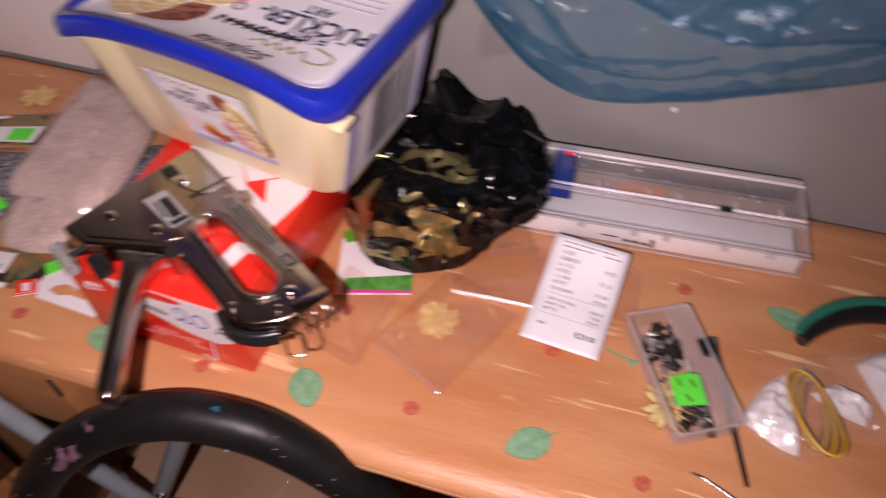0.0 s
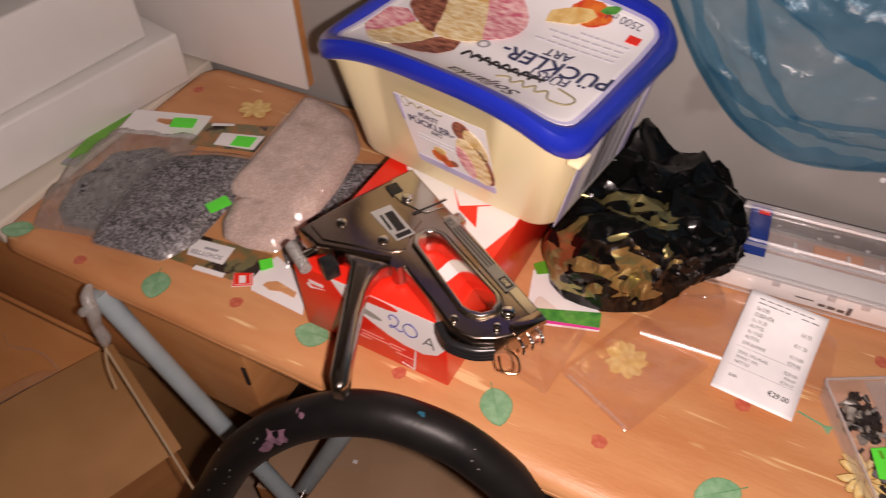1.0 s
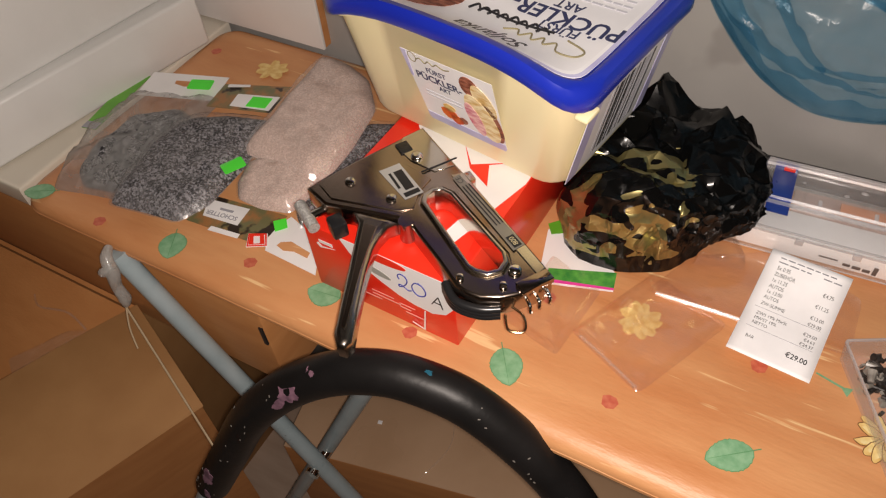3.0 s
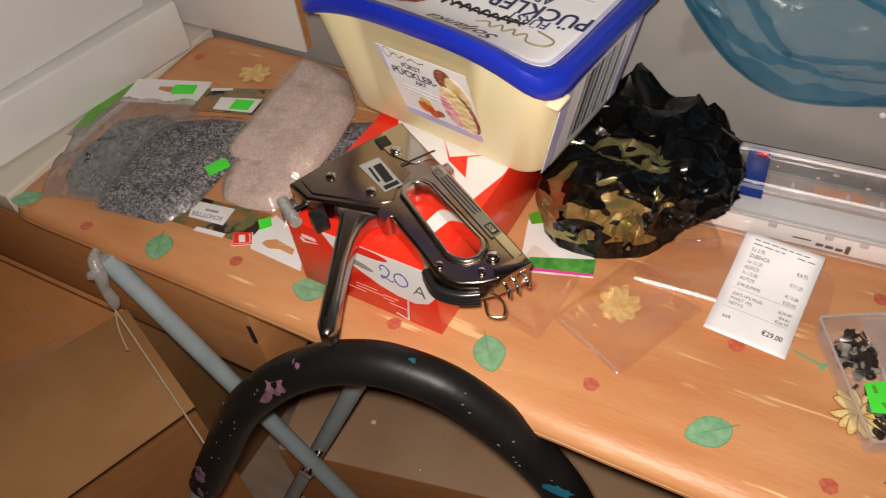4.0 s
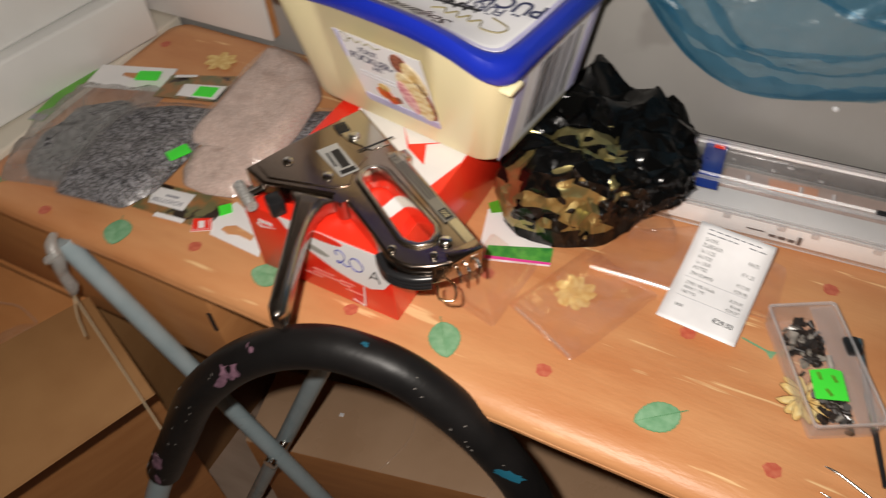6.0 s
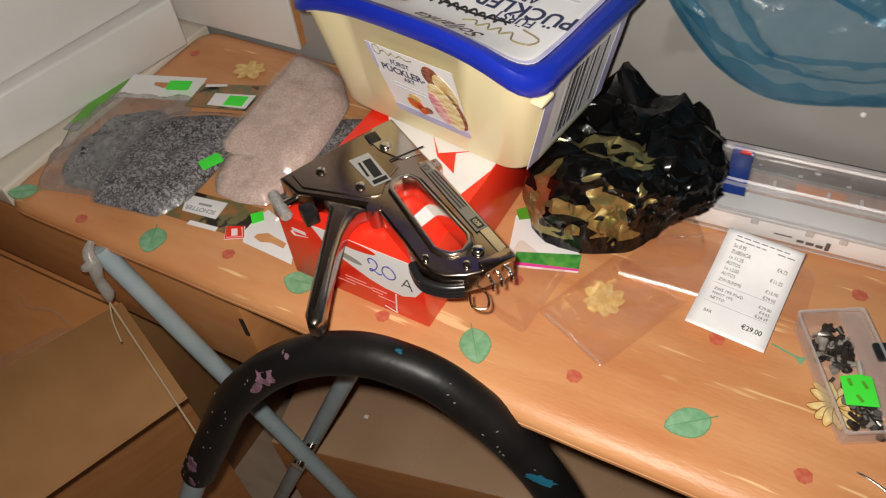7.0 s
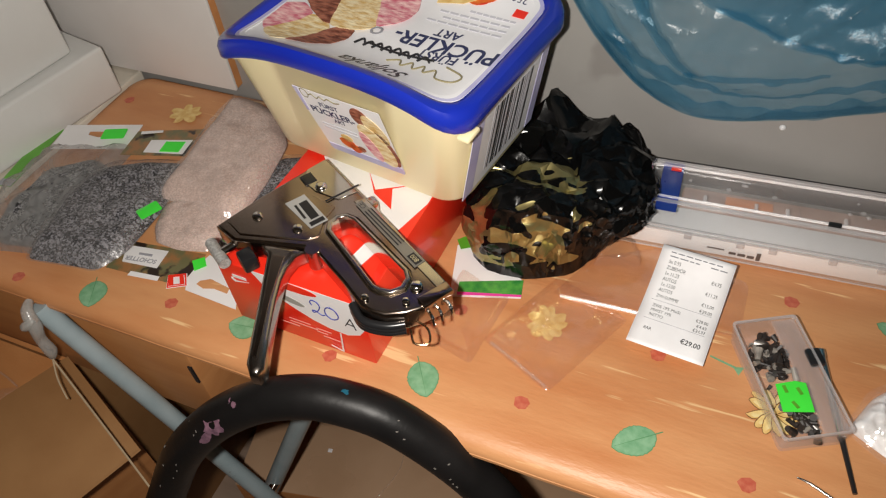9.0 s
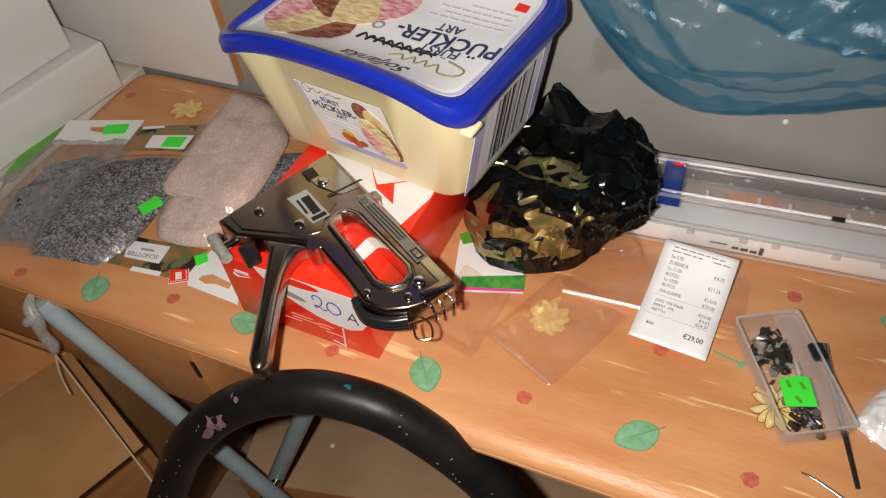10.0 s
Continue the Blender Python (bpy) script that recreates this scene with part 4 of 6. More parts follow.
    while y < 0.034:
        w = rnd.choice((0.0008, 0.0012, 0.002))
        part("bar", flat([rect(y, 0.016, y + w, 0.082)]), GREY_INK if rnd.random() < 0.4 else BLACK_INK, ob, m=S(0, 0, 0.0004))
        y += w + rnd.choice((0.001, 0.0016, 0.0024))
    part("tab", block(0.010, 0.016, 0.004, 0.0015, (0.108, -0.066, 0.094)), CREAM, ob, "cream pull tab")
    return ob


tub()


# ---- staple gun, lying on the shoe box ----
def staple_gun():
    z0 = TOP + SH + 0.0016
    ob = thing("staple_gun", pose(-0.1772, 0.4186, z0, 0, 0, -45.5), "chromed metal staple gun lying on the shoe box", "staple gun")
    mm = lambda pts: [(x / 1000, y / 1000) for x, y in pts]
    body = mm([(-45, -49), (-53, -8), (-58, 34), (-61, 56), (-8, 58), (6, 59), (112, 62), (119, 60), (121, 52), (119, 34), (116, 24), (109, 12), (101, 6), (92, 3), (80, 3), (66, 3), (28, 1), (18, -4), (-6, -28), (-22, -44)])
    slot = mm([(14, 17), (8, 22), (6, 30), (9, 37), (17, 41), (86, 45), (94, 42), (99, 34), (97, 24), (90, 18), (84, 16)])
    part("body", flat([body, slot[::-1]], 0.019, 0.0022), CHROME_DARK, ob, "polished steel body, its dark reflection put into the colour")
    rim_in = mm([(17, 20), (11.5, 23.5), (9.5, 30), (12, 35.5), (18, 38.5), (85, 42), (91.5, 39.5), (95.5, 33), (94, 26), (88, 21), (83, 19)])
    part("grip_rim", flat([slot, rim_in[::-1]], 0.0215, 0.001), CHROME, ob, "bright rolled rim of the grip")
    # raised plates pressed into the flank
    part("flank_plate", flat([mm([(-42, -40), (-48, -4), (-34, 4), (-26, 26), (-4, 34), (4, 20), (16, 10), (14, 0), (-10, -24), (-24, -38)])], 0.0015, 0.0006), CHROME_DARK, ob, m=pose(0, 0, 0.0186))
    part("nose_plate", flat([mm([(-57, 36), (-59, 54), (-8, 56), (-10, 40), (-30, 30), (-44, 28)])], 0.0012, 0.0005), CHROME, ob, "bright front plate", m=pose(0, 0, 0.0187))
    part("back_strip", flat([mm([(0, 49), (2, 57.5), (110, 60.5), (112, 53)])], 0.0012, 0.0005), CHROME, ob, m=pose(0, 0, 0.0187))
    part("nose_notch", block(0.012, 0.010, 0.0016, 0.0004, (-0.046, 0.032, 0.0190)), BLACK_PLASTIC, ob)
    part("seam", block(0.001, 0.030, 0.0008, 0, (-0.014, 0.046, 0.0197)), BLACK_INK, ob)
    part("label", flat([mm([(-31, 4), (-31, 21), (6, 23), (6, 8)])], 0.0004), material("silver_label", (0.42, 0.42, 0.41), 0.35, metal=0.3), ob, "silver label with plain dark bars", m=pose(0, 0, 0.0203))
    for x0, y0, x1, y1 in ((-0.024, 0.0125, -0.002, 0.0195), (-0.024, 0.0085, -0.006, 0.0105), (0.0, 0.0095, 0.0045, 0.0215)):
        part("label_bar", flat([rect(x0, y0, x1, y1)], 0.0002), BLACK_INK, ob, m=pose(0, 0, 0.0208))
    part("data_plate", flat([mm([(4, 48), (3, 54), (86, 59.5), (87, 50)])], 0.0003), material("dull_plate", (0.26, 0.25, 0.22), 0.4, metal=0.6), ob, m=pose(0, 0, 0.0201))
    writing("CE", 0.006, BLACK_INK, ob, pose(0.009, 0.0515, 0.0206, 0, 0, 182))
    for k in range(3):
        part("print_line", flat([rect(0.018, 0.0502 + 0.0026 * k, 0.064, 0.0512 + 0.0026 * k)], 0.0002), BLACK_INK, ob, m=pose(0, 0, 0.0206, 0, 0, 2.5) @ pose(0, -0.0015, 0))
    part("number_plate", flat([rect(-0.0055, -0.003, 0.0055, 0.003)], 0.0002), BLACK_INK, ob, m=pose(0.080, 0.0545, 0.0206, 0, 0, 3))
    writing("800", 0.0052, BRIGHT, ob, pose(0.080, 0.0545, 0.0210, 0, 0, 183))
    for x, y, r in ((-32, -19, 4.2), (0, 0, 4.2), (-31, 36, 4.8), (102, 42, 4.6), (89, 8, 2.6), (109, 29, 2.6)):
        bm = loft([[(r / 1000 * s * math.cos(a * math.pi / 10), r / 1000 * s * math.sin(a * math.pi / 10), h) for a in range(20)] for s, h in ((1, 0), (1, 0.0012), (0.8, 0.0026), (0.45, 0.0031))])
        part("rivet", bm, BRIGHT, ob, "bright round rivet", m=pose(x / 1000, y / 1000, 0.0198))
    # squeeze lever, a folded channel
    lever = mm([(-8, -29), (6, -30), (48, -57), (66, -69), (85, -81), (95, -83), (99, -79), (97, -73), (76, -60), (50, -43), (34, -31), (25, -22), (20, -13), (21, -4), (10, -12)])
    lev = part("lever", flat([lever], 0.017, 0.0045), BRUSHED, ob, "polished folded lever", m=pose(0, 0, 0.0012))
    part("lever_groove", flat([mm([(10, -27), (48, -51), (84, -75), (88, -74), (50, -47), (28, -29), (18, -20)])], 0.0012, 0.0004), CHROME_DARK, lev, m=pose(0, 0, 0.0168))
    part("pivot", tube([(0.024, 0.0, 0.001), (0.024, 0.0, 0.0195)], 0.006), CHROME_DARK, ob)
    # adjusting screw at the nose
    knob = part("knob", tube([(-0.040, -0.0585, 0.010), (-0.012, -0.0578, 0.010)], 0.0046, sides=28), KNURL, ob, "knurled adjusting knob")
    part("knob_stem", tube([(-0.024, -0.058, 0.010), (-0.026, -0.044, 0.010)], 0.0035), BRIGHT, knob)
    part("spring_guide", block(0.014, 0.012, 0.014, 0.002, (-0.006, -0.042, 0.002)), BLACK_PLASTIC, ob)
    # spring feet and pusher at the rear
    for k in range(3):
        part("rubber_ring", tube([(0.080, 0.001, 0.002 + 0.0035 * k), (0.096, 0.000, 0.002 + 0.0035 * k), (0.110, 0.010, 0.002 + 0.0035 * k), (0.117, 0.022, 0.002 + 0.0035 * k)], 0.0030), BLACK_PLASTIC, ob)
    part("pusher_wire", tube([(0.116, 0.030, 0.006), (0.128, 0.033, 0.006), (0.137, 0.028, 0.004), (0.131, 0.020, 0.004), (0.120, 0.024, 0.004)], 0.0009, sides=8), COPPER, ob, "bent copper-coloured wire")
    for y in (0.040, 0.047, 0.055):
        part("tooth", tube([(0.118, y, 0.012), (0.126, y - 0.001, 0.011), (0.127, y - 0.001, 0.005)], 0.0012, sides=8), BRIGHT, ob)
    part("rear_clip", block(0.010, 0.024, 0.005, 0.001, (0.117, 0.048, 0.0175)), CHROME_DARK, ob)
    part("front_tab", block(0.010, 0.006, 0.012, 0.001, (0.006, 0.061, 0.006)), CHROME, ob)
    return ob


staple_gun()


# ---- crumpled black bag ----
def crumpled_bag():
    """Film over a lump: a disc of flat creased facets wrapped up the sides and over the top."""
    base = [(-0.066, 0.520), (-0.060, 0.488), (-0.042, 0.472), (-0.010, 0.468), (0.028, 0.478), (0.034, 0.488), (0.054, 0.489), (0.086, 0.514), (0.090, 0.540), (0.086, 0.586), (0.050, 0.616), (-0.002, 0.628), (-0.030, 0.618), (-0.052, 0.566)]
    cx, cy = 0.022, 0.540
    rnd = random.Random(11)
    out = smooth_outline([(x - cx, y - cy) for x, y in base], 120)
    ang = sorted((math.atan2(y, x), math.hypot(x, y)) for x, y in out)
    ang = [(ang[-1][0] - 2 * math.pi, ang[-1][1])] + ang + [(ang[0][0] + 2 * math.pi, ang[0][1])]
    ang_t, ang_r = [a for a, _ in ang], [r for _, r in ang]
    bump = lambda x, y, px, py, wx, wy: math.exp(-(((x - px) / wx) ** 2 + ((y - py) / wy) ** 2))

    def top_of(x, y):
        h = 0.064 + 0.022 * bump(x, y, -0.038, -0.062, 0.050, 0.040) + 0.027 * bump(x, y, -0.024, 0.072, 0.013, 0.030)
        h -= 0.012 * bump(x, y, 0.004, 0.066, 0.010, 0.030) + 0.020 * max(0.0, (x - 0.040) / 0.040)
        return h + 0.006 * bump(x, y, 0.034, 0.055, 0.025, 0.02)

    def wrap(u, v, d):
        """Disc point to the lump's surface, pushed d outwards."""
        r, th = min(1.0, math.hypot(u, v)), math.atan2(v, u)
        edge = float(np.interp(th, ang_t, ang_r))
        side = (1 - r) / 0.48
        if side < 1:
            lat = 1.0 + 0.055 * math.sin(math.pi * side) - 0.045 * side
        else:
            lat = 0.955 * r / 0.52
        x, y = edge * lat * math.cos(th), edge * lat * math.sin(th)
        rise = math.sin(min(1.0, (1 - r) / 0.60) * math.pi / 2) ** 0.85
        k = max(0.0, 1 - side)
        live = min(1.0, (1 - r) / 0.06)
        # the eastern end lies on the clear case
        under = 0.0285 * min(1.0, max(0.0, (x - 0.014) / 0.018))
        rise = (under + (top_of(x, y) - under) * rise) / max(0.01, top_of(x, y))
        return Vector((x + d * live * k * math.cos(th), y + d * live * k * math.sin(th), max(0.0005, top_of(x, y) * rise + d * live * (1 - k))))
    # facets of two sizes: long ones out from the middle, short ones between
    spots, lift = [], []
    for k in range(56):
        a = 2 * math.pi * k / 56
        spots.append(Vector((math.cos(a), math.sin(a))))
        lift.append(0.0)
    while len(spots) < 400:
        a, r = rnd.uniform(-math.pi, math.pi), 0.97 * math.sqrt(rnd.random())
        p = Vector((r * math.cos(a), r * math.sin(a)))
        gap = 0.050 if p.x < 0.05 and p.y < 0.2 else 0.066
        if all((Vector(((p - q).dot(p) / max(r, 0.1) * 0.55, (p - q).cross(p) / max(r, 0.1) if r > 0.02 else 0)).length > gap * rnd.uniform(0.6, 1.3)) for q in spots):
            spots.append(p)
            lift.append(rnd.choice((-1, 1)) * rnd.uniform(0.0012, 0.0066))
        elif rnd.random() < 0.004:
            lift.append(0.0)
            spots.append(p)
    verts2, _, faces, origin, _, _ = delaunay_2d_cdt(spots, [], [], 0, 1e-6)
    bm = bmesh.new()
    vs = [bm.verts.new((p.x, p.y, lift[o[0]] if o else 0.0)) for p, o in zip(verts2, origin)]
    for f in faces:
        bm.faces.new([vs[i] for i in f])
    for v in bm.verts:
        v.co = wrap(*v.co)
    # flat facets, each a little dented
    bmesh.ops.subdivide_edges(bm, edges=list(bm.edges), cuts=3, use_grid_fill=True)
    for v in bm.verts:
        if v.co.z > 0.002:
            n1, n2 = noise.noise_vector(v.co * 62), noise.noise_vector(v.co * 150)
            v.co += 0.0036 * Vector([abs(c) - 0.2 for c in n1]) + 0.0018 * Vector([abs(c) - 0.2 for c in n2])
    ob = part("plastic_bag", bm, BLACK_GOLD, None, m=pose(cx, cy, TOP + 0.0006), sharp=17)
    return tagged(ob, "crumpled black plastic bag with gold print", "plastic bag")


crumpled_bag()


# ---- sachets of grit and sand ----
def sachet(name, poly, height, fill, label, z, seed, rough=0.35, scale=35, header=None, tag=None, filled=None, wrap=None):
    cx, cy = sum(p[0] for p in poly) / len(poly), sum(p[1] for p in poly) / len(poly)
    rel = lambda pts: [(x - cx, y - cy) for x, y in pts]
    ob = thing(name, pose(cx, cy, z), label, "bag", "bags of scatter material")
    part("fill", pillow(rel(filled or poly), height, 0.0, rough, scale, 0.35, seed=seed), fill, ob)
    part("film", pillow([(x * 1.04, y * 1.04) for x, y in rel(poly)], height + 0.0012, 0.0008, rough * 1.4, scale * 1.3, 0.30, seed=seed + 0.1, flat_bottom=False), wrap or CLEAR, ob, "clear glossy film")
    if header:
        part("header", flat([rel(header[0])] + [rel(h)[::-1] for h in header[1:]], 0.0008), WHITE_BOX, ob, "white hanging card", m=pose(0, 0, height * 0.55))
    if tag:
        x, y, w, h, turn = tag
        part("price_tag", flat([rounded(w / 2, h / 2, 0.002)], 0.0004), TAG, ob, "neon green price tag", m=pose(x - cx, y - cy, height + 0.0028, 0, 0, turn))
    return ob


sachet("grit_bag", [(-0.541, 0.444), (-0.552, 0.480), (-0.556, 0.524), (-0.537, 0.590), (-0.445, 0.600), (-0.450, 0.561), (-0.440, 0.529), (-0.436, 0.483), (-0.462, 0.445), (-0.500, 0.446)], 0.013, GRIT_PALE,
       "clear bag of pale grey grit with hanging card", TOP + 0.0006, 1.0,
       header=([(-0.537, 0.622), (-0.449, 0.630), (-0.447, 0.590), (-0.536, 0.582)], [(-0.505, 0.614), (-0.475, 0.617), (-0.478, 0.609), (-0.490, 0.605), (-0.504, 0.608)]), tag=(-0.466, 0.603, 0.026, 0.016, 8),
       filled=[(-0.515, 0.452), (-0.534, 0.470), (-0.536, 0.512), (-0.522, 0.556), (-0.480, 0.578), (-0.448, 0.560), (-0.435, 0.476), (-0.464, 0.452)], wrap=MILKY)
sachet("grit_bag", [(-0.464, 0.428), (-0.432, 0.4265), (-0.390, 0.4225), (-0.372, 0.448), (-0.362, 0.503), (-0.367, 0.568), (-0.408, 0.566), (-0.449, 0.555), (-0.468, 0.515), (-0.466, 0.446)], 0.012, GRIT,
       "clear bag of dark grey grit with picture card", TOP + 0.0135, 2.0, 0.28, 40, wrap=HAZY)
sachet("grit_bag", [(-0.275, 0.600), (-0.244, 0.606), (-0.262, 0.525), (-0.285, 0.450), (-0.300, 0.470), (-0.295, 0.540)], 0.010, GRIT,
       "clear bag of dark grey grit under the sand", TOP + 0.0006, 4.0)
sachet("sand_bag", [(-0.363, 0.506), (-0.360, 0.480), (-0.350, 0.462), (-0.324, 0.455), (-0.296, 0.456), (-0.282, 0.490), (-0.290, 0.520), (-0.340, 0.528)], 0.009, SAND,
       "clear bag of pinkish grey sand, its folded end", TOP + 0.0130, 3.0, 0.3, 40, tag=(-0.366, 0.490, 0.021, 0.015, 50))
sachet("sand_bag", [(-0.354, 0.676), (-0.325, 0.668), (-0.292, 0.646), (-0.268, 0.602), (-0.270, 0.545), (-0.276, 0.508), (-0.290, 0.488), (-0.323, 0.503), (-0.373, 0.516), (-0.367, 0.560), (-0.362, 0.612)], 0.014, SAND,
       "clear bag of pinkish grey sand across the grit bags", TOP + 0.0175, 7.0, 0.20, 30)


def picture_card(name, poly, z, mat, label, extras=()):
    cx, cy = sum(p[0] for p in poly) / len(poly), sum(p[1] for p in poly) / len(poly)
    rel = lambda pts: [(x - cx, y - cy) for x, y in pts]
    ob = thing(name, pose(cx, cy, z), label, "card")
    part("sheet", flat([rel(poly)], 0.0006), mat, ob)
    for k, (nm, loops, m2) in enumerate(extras):
        part(nm, flat([rel(loops[0])] + [rel(h)[::-1] for h in loops[1:]], 0.0005), m2, ob, m=pose(0, 0, 0.0010 + 0.0006 * (k % 3)))
    return ob


picture_card("picture_card", [(-0.437, 0.566), (-0.435, 0.603), (-0.364, 0.613), (-0.368, 0.570)], TOP + 0.0215, PHOTO, "brown picture card with white strip and green tag",
             (("white_strip", [[(-0.413, 0.571), (-0.413, 0.590), (-0.368, 0.594), (-0.370, 0.572)]], WHITE_BOX),
              ("price_tag", [[(-0.396, 0.573), (-0.395, 0.5885), (-0.374, 0.590), (-0.375, 0.574)]], TAG),
              ("pale_bar", [[(-0.428, 0.597), (-0.405, 0.602), (-0.406, 0.605), (-0.429, 0.601)]], WHITE_BOX)))
title_card = picture_card("picture_card", [(-0.393, 0.436), (-0.385, 0.470), (-0.304, 0.462), (-0.312, 0.424)], TOP + 0.0012, PHOTO, "brown picture card with a white title strip",
             (("title_strip", [[(-0.385, 0.464), (-0.341, 0.461), (-0.343, 0.440), (-0.380, 0.444)]], WHITE_BOX),
              ("title_bar", [[(-0.368, 0.4560), (-0.354, 0.4550), (-0.354, 0.4525), (-0.3675, 0.4535)]], GREY_INK),
              ("pale_bar", [[(-0.365, 0.433), (-0.335, 0.430), (-0.335, 0.425), (-0.366, 0.428)]], WHITE_BOX),
              ("emblem_base", [[(-0.3285, 0.4335), (-0.3115, 0.4375), (-0.3055, 0.4238), (-0.3235, 0.4184)]], WHITE_BOX),
              ("emblem", [[(-0.328, 0.433), (-0.312, 0.437), (-0.306, 0.424), (-0.323, 0.419)], [(-0.3265, 0.4322), (-0.3132, 0.4355), (-0.3075, 0.4246), (-0.3222, 0.4203)]], RED_BOX),
              ("emblem_field", [[(-0.3258, 0.4315), (-0.3135, 0.4346), (-0.3082, 0.4249), (-0.3218, 0.4209)], [(-0.322, 0.4312), (-0.3165, 0.4326), (-0.3125, 0.4245), (-0.3180, 0.4228)]], RED_BOX)))
writing("SCHOTTER", 0.0068, GREY_INK, title_card, Matrix.Translation((-0.0137, -0.0005, 0.0024)) @ pose(0, 0, 0, 0, 0, 176), squeeze=0.95, bold=0.0002)
picture_card("hanging_card", [(-0.312, 0.440), (-0.300, 0.462), (-0.262, 0.440), (-0.252, 0.405), (-0.306, 0.420)], TOP + 0.0010, WHITE_BOX, "white hanging card with a punched slot",
             (("slot_shadow", [[(-0.296, 0.431), (-0.287, 0.434), (-0.266, 0.426), (-0.266, 0.420), (-0.280, 0.424), (-0.290, 0.423), (-0.298, 0.427)]], CLOTH),
              ("price_tag", [[(-0.313, 0.452), (-0.303, 0.458), (-0.297, 0.448), (-0.306, 0.441)]], TAG)))
picture_card("green_card", [(-0.570, 0.528), (-0.566, 0.622), (-0.545, 0.622), (-0.553, 0.528)], TOP + 0.0010, GREEN_CARD, "narrow green card beside the grit bags",
             (("grey_end", [[(-0.570, 0.528), (-0.569, 0.538), (-0.552, 0.538), (-0.553, 0.528)]], GREY_INK),))
picture_card("flower_card", [(-0.075, 0.500), (-0.055, 0.512), (-0.012, 0.465), (-0.012, 0.447), (-0.072, 0.442)], TOP + 0.0012, WHITE_BOX, "white card with green and magenta print",
             (("green_field", [[(-0.066, 0.458), (-0.012, 0.466), (-0.012, 0.450), (-0.066, 0.447)]], DARK_GREEN), ("magenta_edge", [[(-0.066, 0.4465), (-0.012, 0.4495), (-0.012, 0.4475), (-0.066, 0.4435)]], MAGENTA),
              ("green_spot", [[(-0.076, 0.505), (-0.063, 0.514), (-0.060, 0.498), (-0.071, 0.494)]], GREEN_CARD)))


# ---- clear zip bags ----
def zip_bag(poly, label, seed, z, h=0.004, seal=None, bright=False):
    cx, cy = sum(p[0] for p in poly) / len(poly), sum(p[1] for p in poly) / len(poly)
    rel = [(x - cx, y - cy) for x, y in poly]
    ob = thing("zip_bag", pose(cx, cy, z), label, "plastic bag", "clear bags")
    part("film", pillow(rel, h, 0, 0.9, 22, 0.2, 14, seed=seed, flat_bottom=False), CLEAR_FLAT, ob)
    if seal:
        (x0, y0), (x1, y1) = seal
        # A bright seal has its long glint put into a whiter film.
        part("seal", tube([(x0 - cx, y0 - cy, h), ((x0 + x1) / 2 - cx, (y0 + y1) / 2 - cy, h + 0.001), (x1 - cx, y1 - cy, h)], 0.0016 if bright else 0.0012, sides=10), SEAL if bright else CLEAR, ob, "ribbed clear seal")


zip_bag([(-0.038, 0.403), (0.018, 0.361), (0.076, 0.437), (0.017, 0.476)], "empty clear zip bag lying on the cloth", 1, TOP + 0.0008, 0.0035, ((-0.030, 0.398), (0.016, 0.364)))
zip_bag([(-0.092, 0.402), (-0.044, 0.378), (-0.020, 0.450), (-0.066, 0.476)], "empty clear bag beside the shoe box", 2, TOP + 0.0008, 0.002)
zip_bag([(0.012, 0.455), (0.070, 0.444), (0.160, 0.430), (0.172, 0.486), (0.105, 0.520), (0.045, 0.500)], "empty clear bag under the receipt", 3, TOP + 0.0010, 0.003, ((0.020, 0.452), (0.103, 0.438)), True)
zip_bag([(0.045, 0.488), (0.085, 0.492), (0.075, 0.520), (0.050, 0.515)], "loose clear film scrap by the black bag", 5, TOP + 0.004, 0.012)


